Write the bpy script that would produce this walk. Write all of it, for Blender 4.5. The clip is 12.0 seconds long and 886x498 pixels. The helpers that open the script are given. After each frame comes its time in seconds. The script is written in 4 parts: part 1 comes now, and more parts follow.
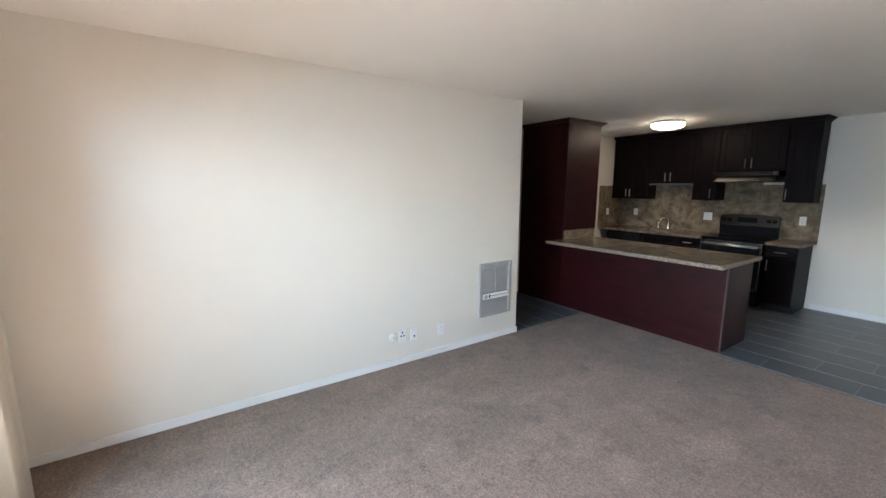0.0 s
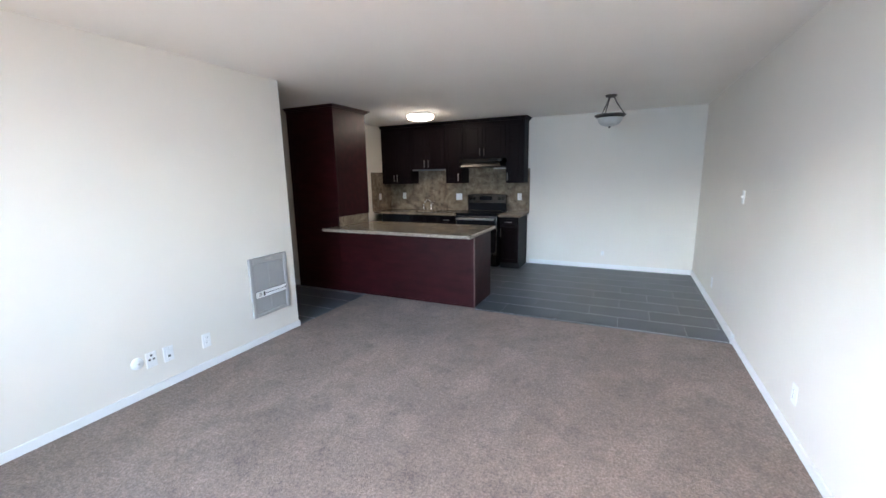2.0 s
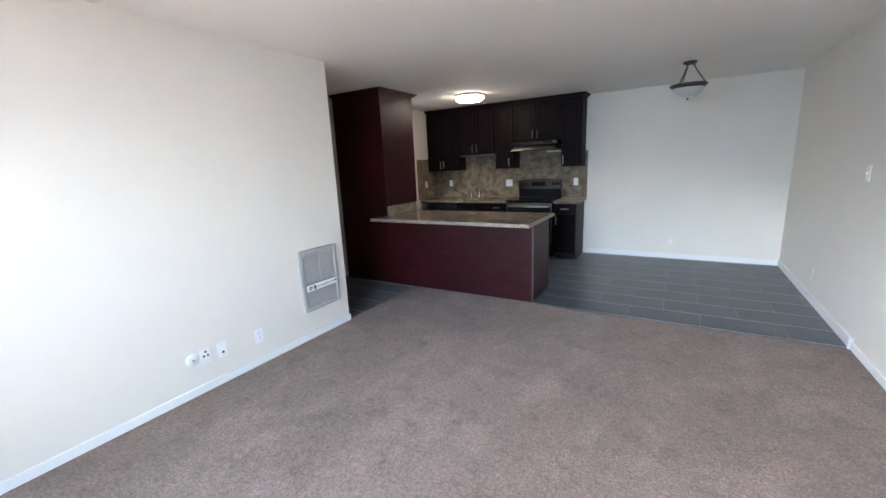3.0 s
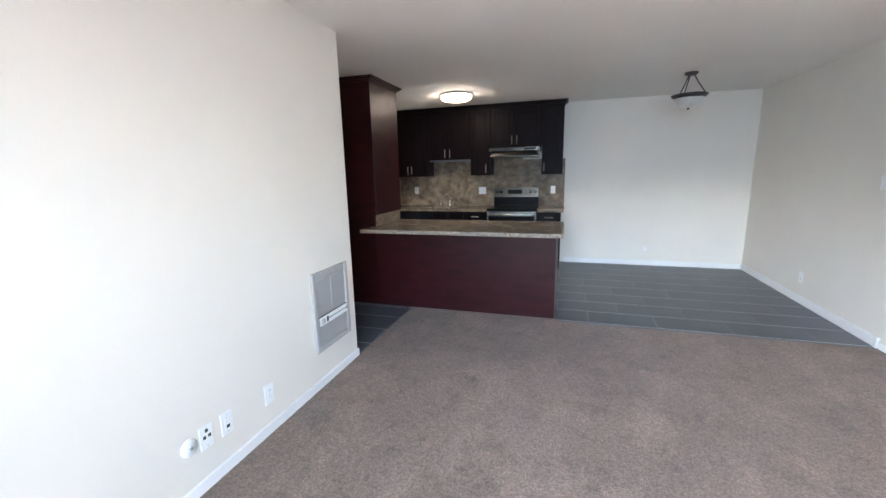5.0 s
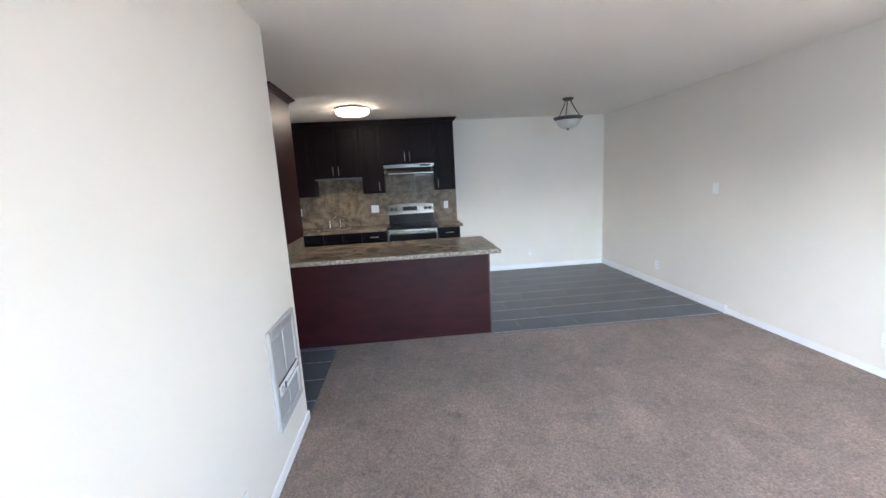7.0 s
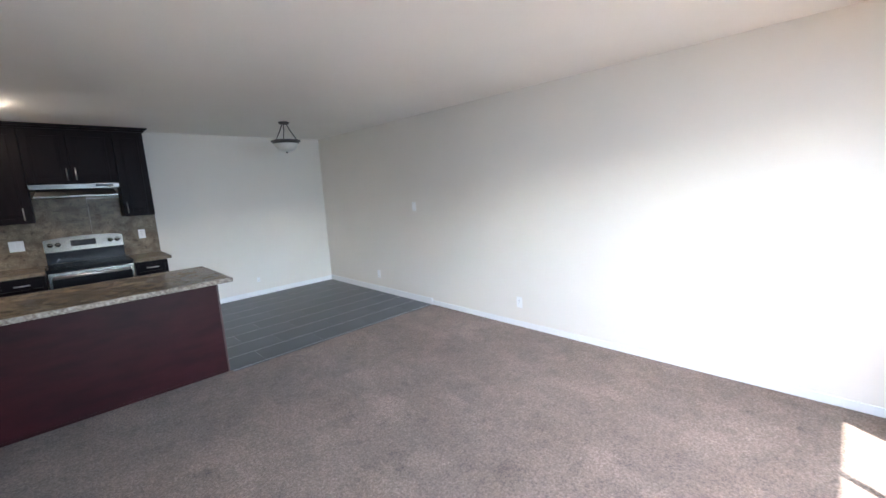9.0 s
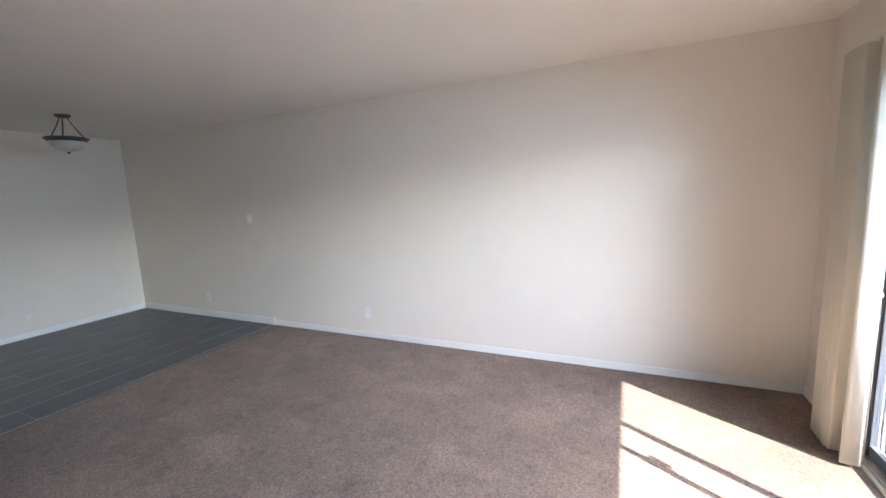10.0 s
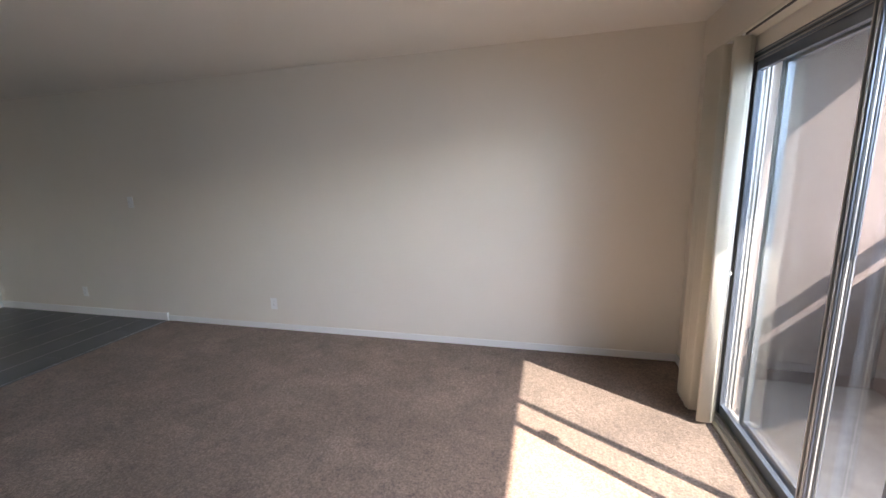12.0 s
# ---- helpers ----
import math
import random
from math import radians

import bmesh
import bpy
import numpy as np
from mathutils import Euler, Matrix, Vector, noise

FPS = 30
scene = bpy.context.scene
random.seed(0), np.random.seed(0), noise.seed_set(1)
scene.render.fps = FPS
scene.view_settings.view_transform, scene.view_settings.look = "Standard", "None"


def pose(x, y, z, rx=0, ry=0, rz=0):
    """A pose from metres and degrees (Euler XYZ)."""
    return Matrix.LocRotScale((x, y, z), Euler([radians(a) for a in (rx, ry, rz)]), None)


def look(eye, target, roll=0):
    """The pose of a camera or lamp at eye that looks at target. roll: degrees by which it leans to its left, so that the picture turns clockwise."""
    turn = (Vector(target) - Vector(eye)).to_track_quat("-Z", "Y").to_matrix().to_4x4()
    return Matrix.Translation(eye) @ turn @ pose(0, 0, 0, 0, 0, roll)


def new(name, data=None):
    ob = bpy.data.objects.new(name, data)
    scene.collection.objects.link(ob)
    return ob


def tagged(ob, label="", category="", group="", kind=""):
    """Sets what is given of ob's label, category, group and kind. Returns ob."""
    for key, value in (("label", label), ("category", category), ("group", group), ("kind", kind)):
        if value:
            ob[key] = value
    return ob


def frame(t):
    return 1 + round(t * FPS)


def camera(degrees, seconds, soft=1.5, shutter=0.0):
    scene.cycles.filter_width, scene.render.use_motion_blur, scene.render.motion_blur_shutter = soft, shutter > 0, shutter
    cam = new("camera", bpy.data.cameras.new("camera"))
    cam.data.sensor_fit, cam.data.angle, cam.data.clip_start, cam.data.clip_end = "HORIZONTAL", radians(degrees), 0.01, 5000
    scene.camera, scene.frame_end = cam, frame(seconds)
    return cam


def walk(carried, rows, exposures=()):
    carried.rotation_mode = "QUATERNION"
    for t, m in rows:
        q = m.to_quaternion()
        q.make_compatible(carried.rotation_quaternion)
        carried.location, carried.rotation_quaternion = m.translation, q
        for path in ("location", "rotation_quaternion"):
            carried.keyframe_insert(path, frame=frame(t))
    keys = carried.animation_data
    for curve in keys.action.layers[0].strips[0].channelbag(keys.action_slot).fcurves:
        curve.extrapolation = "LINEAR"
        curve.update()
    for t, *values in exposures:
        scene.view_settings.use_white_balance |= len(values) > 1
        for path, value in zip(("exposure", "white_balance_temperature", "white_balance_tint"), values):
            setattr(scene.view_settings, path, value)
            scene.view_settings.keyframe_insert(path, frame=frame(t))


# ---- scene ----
cam = camera(96.6, 12.0)
PATH = [
    (0, (0.037, 0.06, 1.578), (1.155, 1.689, 1.265), 0.2),
    (0.5, (0.073, 0.088, 1.584), (1.541, 1.408, 1.26), 0.6),
    (1, (0.121, 0.002, 1.569), (1.796, 1.046, 1.245), -0.1),
    (1.5, (0.147, -0.024, 1.562), (1.923, 0.832, 1.222), -0.4),
    (2, (0.121, -0.023, 1.536), (1.902, 0.809, 1.167), -1.0),
    (2.5, (0.193, 0.089, 1.528), (1.9, 1.045, 1.113), -1.9),
    (2.7, (0.244, 0.136, 1.517), (1.91, 1.158, 1.095), -2.6),
    (4.5, (0.391, 1.183, 1.461), (2.233, 1.869, 1.09), -2.0),
    (5, (0.394, 1.451, 1.46), (2.267, 2.039, 1.075), -1.3),
    (5.5, (0.373, 1.749, 1.47), (2.275, 2.21, 1.056), -1.3),
    (6, (0.486, 1.893, 1.493), (2.406, 2.244, 1.057), -2.1),
    (6.5, (0.578, 2.096, 1.511), (2.538, 2.187, 1.123), -2.5),
    (8.3, (0.469, 2.504, 1.564), (2.235, 1.621, 1.246), -4.0),
    (8.5, (0.481, 2.488, 1.551), (2.167, 1.461, 1.233), -3.8),
    (9, (0.468, 2.452, 1.542), (1.881, 1.072, 1.227), -3.2),
    (9.5, (0.42, 2.405, 1.548), (1.529, 0.77, 1.238), -3.0),
    (10, (0.383, 2.384, 1.502), (1.213, 0.586, 1.217), -2.7),
    (10.5, (0.358, 2.348, 1.51), (0.951, 0.46, 1.218), -2.8),
    (11, (0.312, 2.323, 1.532), (0.719, 0.391, 1.209), -2.8),
    (11.5, (0.271, 2.305, 1.528), (0.614, 0.368, 1.168), -2.4),
    (12, (0.215, 2.249, 1.501), (0.722, 0.352, 1.121), -1.8),
]
EXPOSURES = [(0.0, 5.05, 7350, 16), (0.5, 5.27, 7100, 16), (1.5, 5.48, 6720, 16), (2.5, 5.42, 6780, 17), (6.5, 5.6, 6950, 18), (8.5, 5.42, 6800, 17),
             (9.5, 4.98, 6950, 18), (10.5, 4.33, 7450, 21), (12.0, 3.88, 7650, 21)]
walk(cam, [(t, look(eye, target, roll)) for t, eye, target, roll in PATH], EXPOSURES)

# world and sun
SUN_TRAVEL = Vector((1.05, -0.638, 0)).normalized()
SUN_EL = radians(39.6)
world = bpy.data.worlds.new("world")
scene.world = world
world.use_nodes = True
wn = world.node_tree.nodes
sky = wn.new("ShaderNodeTexSky")
sky.sky_type, sky.sun_disc = "NISHITA", False
sky.sun_elevation = SUN_EL
sky.ozone_density = 2.5
sky.sun_rotation = math.atan2(-SUN_TRAVEL.x, -SUN_TRAVEL.y)
world.node_tree.links.new(sky.outputs[0], wn["Background"].inputs[0])
wn["Background"].inputs[1].default_value = 0.15
sun = new("sun", bpy.data.lights.new("sun", "SUN"))
sun.data.energy, sun.data.angle, sun.data.color = 2.55, radians(0.5), (1.0, 0.955, 0.90)
sun_way = Vector((SUN_TRAVEL.x * math.cos(SUN_EL), SUN_TRAVEL.y * math.cos(SUN_EL), -math.sin(SUN_EL)))
sun.matrix_world = look(-10 * sun_way, (0, 0, 0))

# plan of the place, metres
XG, XB, YR, YL, ZC = -0.78, 6.868, -0.964, 3.036, 2.435
XE, XP, YK, YP = 3.05, 4.262, 4.235, 3.43
D0, D1, DH = -0.30, 2.40, 2.045
BX, BY0, BY1, BZ = -2.05, -1.0, 3.6, -0.11


# area lamp added in the balcony opening to stand in for sky light
sky_lamp = new("sky_fill", bpy.data.lights.new("sky_fill", "AREA"))
sky_lamp.data.shape, sky_lamp.data.size, sky_lamp.data.size_y = "RECTANGLE", 3.8, 0.88
sky_lamp.data.energy, sky_lamp.data.color = 13.6, (0.50, 0.735, 1.0)
sky_lamp.data.spread = radians(170)
sky_lamp.matrix_world = look((-2.0, 1.55, 1.96), (0, 1.55, 1.63))


# ---- materials ----
def mat(name, color, rough=0.6, color2=None, scale=8.0, metal=0.0, bump=0.0, bump_scale=200.0, stretch=(1, 1, 1), coat=0.0,
        vary=0.0, blotch=0.0, blotch_scale=1.5, detail=6.0, low=0.35, high=0.65):
    m = bpy.data.materials.new(name)
    m.use_nodes = True
    nt = m.node_tree
    n, l = nt.nodes, nt.links
    b = n["Principled BSDF"]
    b.inputs["Roughness"].default_value, b.inputs["Metallic"].default_value = rough, metal
    b.inputs["Coat Weight"].default_value = coat
    b.inputs["Coat Roughness"].default_value = 0.15
    tc, mp = n.new("ShaderNodeTexCoord"), n.new("ShaderNodeMapping")
    mp.inputs["Scale"].default_value = stretch
    l.new(tc.outputs["Object"], mp.inputs[0])
    out = None
    if color2:
        t, r = n.new("ShaderNodeTexNoise"), n.new("ShaderNodeValToRGB")
        t.inputs["Scale"].default_value, t.inputs["Detail"].default_value = scale, detail
        l.new(mp.outputs[0], t.inputs[0])
        l.new(t.outputs[0], r.inputs[0])
        r.color_ramp.elements[0].position, r.color_ramp.elements[1].position = low, high
        r.color_ramp.elements[0].color, r.color_ramp.elements[1].color = (*color, 1), (*color2, 1)
        out = r.outputs[0]
    else:
        rgb = n.new("ShaderNodeRGB")
        rgb.outputs[0].default_value = (*color, 1)
        out = rgb.outputs[0]
    if blotch:
        t, mr, hs = n.new("ShaderNodeTexNoise"), n.new("ShaderNodeMapRange"), n.new("ShaderNodeHueSaturation")
        t.inputs["Scale"].default_value, t.inputs["Detail"].default_value = blotch_scale, 4
        l.new(tc.outputs["Object"], t.inputs[0])
        l.new(t.outputs[0], mr.inputs[0])
        mr.inputs[1].default_value, mr.inputs[2].default_value = 0.3, 0.7
        mr.inputs[3].default_value, mr.inputs[4].default_value = 1 - blotch, 1 + blotch
        l.new(mr.outputs[0], hs.inputs["Value"])
        l.new(out, hs.inputs["Color"])
        out = hs.outputs[0]
    if vary:
        oi, mr, hs = n.new("ShaderNodeObjectInfo"), n.new("ShaderNodeMapRange"), n.new("ShaderNodeHueSaturation")
        l.new(oi.outputs["Random"], mr.inputs[0])
        mr.inputs[3].default_value, mr.inputs[4].default_value = 1 - vary, 1 + vary
        l.new(mr.outputs[0], hs.inputs["Value"])
        l.new(out, hs.inputs["Color"])
        out = hs.outputs[0]
    l.new(out, b.inputs["Base Color"])
    if bump:
        t, bp = n.new("ShaderNodeTexNoise"), n.new("ShaderNodeBump")
        t.inputs["Scale"].default_value, t.inputs["Detail"].default_value = bump_scale, 3
        l.new(mp.outputs[0], t.inputs[0])
        l.new(t.outputs[0], bp.inputs["Height"])
        bp.inputs["Strength"].default_value, bp.inputs["Distance"].default_value = bump, 0.004
        l.new(bp.outputs[0], b.inputs["Normal"])
    return m


M_WALL = mat("painted_drywall", (0.785, 0.737, 0.665), 0.62, bump=0.12, bump_scale=90, blotch=0.015)
M_CEIL = mat("ceiling_paint", (0.90, 0.862, 0.805), 0.85, bump=0.25, bump_scale=60, blotch=0.012)
M_TRIM = mat("white_trim_paint", (0.83, 0.83, 0.82), 0.4)
M_TILE = mat("slate_grey_tile", (0.068, 0.076, 0.088), 0.36, (0.088, 0.098, 0.113), 3.0, vary=0.05, stretch=(1, 0.35, 1))
# kept pale so the joints carry a painted-in glint
M_GROUT = mat("grout", (0.55, 0.55, 0.56), 0.4)
M_WOOD = mat("espresso_wood", (0.0048, 0.0021, 0.0027), 0.42, (0.0078, 0.0034, 0.0042), 5.0, stretch=(6, 6, 0.7))
M_WOODR = mat("red_brown_veneer", (0.019, 0.0024, 0.0032), 0.44, (0.033, 0.0042, 0.0054), 4.0, stretch=(3, 0.8, 3), blotch=0.2)
M_WORN = mat("worn_edge_veneer", (0.09, 0.055, 0.048), 0.5)
M_STEEL = mat("brushed_steel", (0.075, 0.068, 0.061), 0.24, metal=1.0, bump=0.05, bump_scale=150, stretch=(1, 0.05, 1))
M_STEELB = mat("bright_brushed_steel", (0.34, 0.325, 0.30), 0.24, metal=1.0, bump=0.05, bump_scale=150, stretch=(1, 0.05, 1))
# darker copy of the steel: the shade under the hood is in its colour
M_STEELD = mat("shaded_brushed_steel", (0.055, 0.052, 0.048), 0.4, metal=1.0)
M_NICKEL = mat("brushed_nickel", (0.55, 0.53, 0.50), 0.3, metal=1.0)
M_CHROME = mat("chrome", (0.8, 0.8, 0.8), 0.08, metal=1.0)
M_BLACK = mat("black_enamel", (0.010, 0.010, 0.012), 0.22)
M_DARK = mat("dark_recess", (0.01, 0.01, 0.01), 0.7)
M_PLATE = mat("white_plastic", (0.86, 0.86, 0.85), 0.35)
M_SLOT = mat("dark_slot", (0.03, 0.03, 0.03), 0.5)
# bluish base: the reflected sky's blue is put into the metal's colour
M_ALU = mat("anodised_aluminium", (0.17, 0.205, 0.255), 0.36, metal=0.6, blotch=0.06, blotch_scale=6)
M_SILL = mat("bare_aluminium_sill", (0.50, 0.50, 0.49), 0.45, metal=0.4)
M_ALUD = mat("weathered_aluminium", (0.20, 0.21, 0.22), 0.5, metal=0.5)
M_BLIND = mat("cream_vinyl", (0.68, 0.655, 0.57), 0.5)
M_STUCCO = mat("mauve_stucco", (0.142, 0.116, 0.111), 0.9, (0.172, 0.141, 0.135), 25.0, bump=0.6, bump_scale=120, blotch=0.06)
M_CONC = mat("balcony_concrete", (0.21, 0.195, 0.18), 0.85, (0.28, 0.26, 0.24), 9.0, bump=0.3, bump_scale=70, blotch=0.12, blotch_scale=2.5)
M_RAIL = mat("maroon_rail_paint", (0.11, 0.055, 0.055), 0.6, blotch=0.1)
M_HEAT = mat("warm_grey_enamel", (0.40, 0.385, 0.37), 0.45)
# heater grey darkened, to paint in the shade behind the louvres
M_HEATD = mat("shadowed_sheet_metal", (0.32, 0.32, 0.31), 0.6)
M_BARK = mat("bark", (0.13, 0.10, 0.08), 0.9, (0.2, 0.16, 0.12), 20, bump=0.5, bump_scale=40)
M_GROUND = mat("planted_ground", (0.13, 0.12, 0.07), 0.9, (0.25, 0.22, 0.16), 1.5)
M_BULB = mat("frosted_glass_bowl", (0.50, 0.49, 0.46), 0.3, (0.60, 0.59, 0.56), 12)
M_PEWTER = mat("aged_pewter", (0.12, 0.11, 0.105), 0.42, metal=0.8)
M_GRILLE = mat("grey_grille_enamel", (0.40, 0.395, 0.385), 0.5)

M_CARPET = mat("taupe_carpet", (0.176, 0.125, 0.096), 0.97, (0.248, 0.181, 0.143), 230.0, bump=1.0, bump_scale=130, blotch=0.06, blotch_scale=1.3, detail=3)
M_CARPET.node_tree.nodes["Principled BSDF"].inputs["Sheen Weight"].default_value = 0.08


def layered(m, scale, lo, hi, dark, light, detail=3.0, stretch=(1, 1, 1), rough_noise=0.6):
    """Lay one more scale of light and dark variation over a material's base colour."""
    n, l = m.node_tree.nodes, m.node_tree.links
    b = n["Principled BSDF"]
    src = b.inputs["Base Color"].links[0].from_socket
    tc, mp, t, mr, mx = n.new("ShaderNodeTexCoord"), n.new("ShaderNodeMapping"), n.new("ShaderNodeTexNoise"), n.new("ShaderNodeMapRange"), n.new("ShaderNodeHueSaturation")
    mp.inputs["Scale"].default_value = stretch
    l.new(tc.outputs["Object"], mp.inputs[0])
    l.new(mp.outputs[0], t.inputs[0])
    t.inputs["Scale"].default_value, t.inputs["Detail"].default_value, t.inputs["Roughness"].default_value = scale, detail, rough_noise
    mr.inputs[1].default_value, mr.inputs[2].default_value, mr.inputs[3].default_value, mr.inputs[4].default_value = lo, hi, dark, light
    l.new(t.outputs[0], mr.inputs[0])
    l.new(mr.outputs[0], mx.inputs["Value"])
    l.new(src, mx.inputs["Color"])
    l.new(mx.outputs[0], b.inputs["Base Color"])
    return m


def glossless(m, spec):
    m.node_tree.nodes["Principled BSDF"].inputs["Specular IOR Level"].default_value = spec


def leafy(name, color, through_color):
    m = bpy.data.materials.new(name)
    m.use_nodes = True
    n, l = m.node_tree.nodes, m.node_tree.links
    n.remove(n["Principled BSDF"])
    d, t, x = n.new("ShaderNodeBsdfDiffuse"), n.new("ShaderNodeBsdfTranslucent"), n.new("ShaderNodeMixShader")
    g, r = n.new("ShaderNodeNewGeometry"), n.new("ShaderNodeValToRGB")
    l.new(g.outputs["Random Per Island"], r.inputs[0])
    r.color_ramp.elements[0].color, r.color_ramp.elements[1].color = (*color, 1), (*through_color, 1)
    l.new(r.outputs[0], d.inputs[0])
    l.new(r.outputs[0], t.inputs[0])
    x.inputs[0].default_value = 0.45
    l.new(d.outputs[0], x.inputs[1])
    l.new(t.outputs[0], x.inputs[2])
    l.new(x.outputs[0], n["Material Output"].inputs[0])
    return m


def granite(name):
    m = mat(name, (0.170, 0.124, 0.086), 0.3, (0.27, 0.215, 0.155), 10.0, detail=9, low=0.38, high=0.62)
    layered(m, 90.0, 0.4, 0.6, 0.82, 1.15, 3)
    layered(m, 3.5, 0.42, 0.66, 1.08, 0.72, 5, (1, 1.0, 2.0))
    layered(m, 22.0, 0.56, 0.66, 1.0, 0.6, 4)
    layered(m, 9.0, 0.55, 0.60, 1.0, 0.76, 8, (1.0, 0.8, 1.9), 0.7)
    m.node_tree.nodes["Principled BSDF"].inputs["Specular IOR Level"].default_value = 0.1
    return m


M_LEAF = leafy("leaf", (0.05, 0.11, 0.015), (0.20, 0.28, 0.05))
glossless(M_WOOD, 0.08)
glossless(M_BLACK, 0.12)
glossless(M_WOODR, 0.20)
M_GRAN = granite("speckled_granite")
layered(M_CARPET, 75.0, 0.36, 0.64, 0.76, 1.24, 2)
layered(M_CARPET, 0.8, 0.42, 0.60, 0.92, 1.06, 3, (1.0, 1.2, 1))
layered(M_CARPET, 2.2, 0.50, 0.62, 0.95, 1.13, 6, (0.8, 1.3, 1))
layered(M_CARPET, 4.0, 0.50, 0.64, 1.03, 0.84, 7, (1.3, 0.9, 1), 0.7)
layered(M_CARPET, 7.0, 0.59, 0.66, 1.0, 0.76, 6, (1, 1, 1), 0.72)
layered(M_CARPET, 28.0, 0.40, 0.62, 0.90, 1.09, 4, (1.4, 0.8, 1))
M_GRANT = granite("polished_granite")
M_GRANT.node_tree.nodes["Principled BSDF"].inputs["Specular IOR Level"].default_value = 0.28
M_GRANT.node_tree.nodes["Principled BSDF"].inputs["Roughness"].default_value = 0.22
M_GRANE = mat("granite_cut_edge", (0.17, 0.125, 0.095), 0.5, (0.36, 0.31, 0.255), 48.0, detail=8, low=0.38, high=0.62, bump=0.4, bump_scale=60)

M_GLASS = bpy.data.materials.new("clear_glass")
M_GLASS.use_nodes = True
gn, gl_ = M_GLASS.node_tree.nodes, M_GLASS.node_tree.links
gn.remove(gn["Principled BSDF"])
g_t, g_g, g_m = gn.new("ShaderNodeBsdfTransparent"), gn.new("ShaderNodeBsdfGlossy"), gn.new("ShaderNodeMixShader")
g_w, g_p, g_a = gn.new("ShaderNodeLayerWeight"), gn.new("ShaderNodeMath"), gn.new("ShaderNodeMath")
g_t.inputs[0].default_value = (0.84, 0.868, 0.88, 1)
g_g.inputs["Roughness"].default_value = 0.0
g_p.operation, g_a.operation = "POWER", "MULTIPLY_ADD"
g_p.inputs[1].default_value, g_a.inputs[1].default_value, g_a.inputs[2].default_value = 3.2, 0.62, 0.06
gl_.new(g_w.outputs["Facing"], g_p.inputs[0])
gl_.new(g_p.outputs[0], g_a.inputs[0])
gl_.new(g_a.outputs[0], g_m.inputs[0])
gl_.new(g_t.outputs[0], g_m.inputs[1])
gl_.new(g_g.outputs[0], g_m.inputs[2])
gl_.new(g_m.outputs[0], gn["Material Output"].inputs[0])

M_LAMP = bpy.data.materials.new("lit_diffuser")
M_LAMP.use_nodes = True
lb = M_LAMP.node_tree.nodes["Principled BSDF"]
lb.inputs["Base Color"].default_value = (0.9, 0.9, 0.88, 1)
lb.inputs["Emission Color"].default_value, lb.inputs["Emission Strength"].default_value = (1.0, 0.91, 0.78, 1), 0.85


# ---- builders ----
def box(bm, x0, x1, y0, y1, z0, z1, bevel=0.0):
    vs = [bm.verts.new((x, y, z)) for x in (x0, x1) for y in (y0, y1) for z in (z0, z1)]
    fs = [bm.faces.new([vs[i] for i in f]) for f in ((0, 1, 3, 2), (4, 6, 7, 5), (0, 4, 5, 1), (2, 3, 7, 6), (0, 2, 6, 4), (1, 5, 7, 3))]
    if bevel:
        es = list({e for f in fs for e in f.edges})
        bmesh.ops.bevel(bm, geom=es, offset=bevel, segments=2, profile=0.5, affect="EDGES")
    return bm


def boxed(*dims, bevel=0.0):
    return box(bmesh.new(), *dims, bevel=bevel)


def turned(profile, centre, segs=32, axis="z"):
    """A body turned from (radius, height) pairs round an axis through centre."""
    bm = bmesh.new()
    rings = []
    for r, h in profile:
        ring = []
        for k in range(segs):
            a = 2 * math.pi * k / segs
            u, v = r * math.cos(a), r * math.sin(a)
            p = {"z": (u, v, h), "y": (u, h, v), "x": (h, u, v)}[axis]
            ring.append(bm.verts.new(Vector(centre) + Vector(p)))
        rings.append(ring)
    for a, b in zip(rings, rings[1:]):
        for k in range(segs):
            bm.faces.new((a[k], a[(k + 1) % segs], b[(k + 1) % segs], b[k]))
    for ring in (rings[0], rings[-1]):
        if (ring[0].co - ring[segs // 2].co).length > 1e-4:
            bm.faces.new(ring)
    bmesh.ops.recalc_face_normals(bm, faces=bm.faces)
    for f in bm.faces:
        f.smooth = len(f.verts) == 4
    return bm


def rod(bm, a, b, r, segs=10):
    a, b = Vector(a), Vector(b)
    q = (b - a).to_track_quat("Z", "Y").to_matrix()
    ends = [[bm.verts.new(p + q @ Vector((r * math.cos(t), r * math.sin(t), 0))) for t in [2 * math.pi * k / segs for k in range(segs)]] for p in (a, b)]
    for k in range(segs):
        f = bm.faces.new((ends[0][k], ends[0][(k + 1) % segs], ends[1][(k + 1) % segs], ends[1][k]))
        f.smooth = True
    bm.faces.new(ends[0][::-1])
    bm.faces.new(ends[1])
    return bm


def tube(points, r, segs=10):
    bm = bmesh.new()
    for a, b in zip(points, points[1:]):
        rod(bm, a, b, r, segs)
    for p in points[1:-1]:
        bmesh.ops.create_icosphere(bm, subdivisions=1, radius=r, matrix=Matrix.Translation(p))
    return bm


def origin(ob):
    v = Vector((0, 0, 0))
    while ob:
        v += ob.location
        ob = ob.parent
    return v


def mesh(name, bm, material, shift):
    bmesh.ops.recalc_face_normals(bm, faces=bm.faces)
    me = bpy.data.meshes.new(name)
    bmesh.ops.translate(bm, verts=bm.verts, vec=-Vector(shift))
    bm.to_mesh(me)
    bm.free()
    for one in material if isinstance(material, (list, tuple)) else (material,):
        me.materials.append(one)
    return me


def part(name, bm, material, parent, label="", kind=""):
    ob = new(name, mesh(name, bm, material, origin(parent)))
    ob.parent = parent
    return tagged(ob, label, kind=kind)


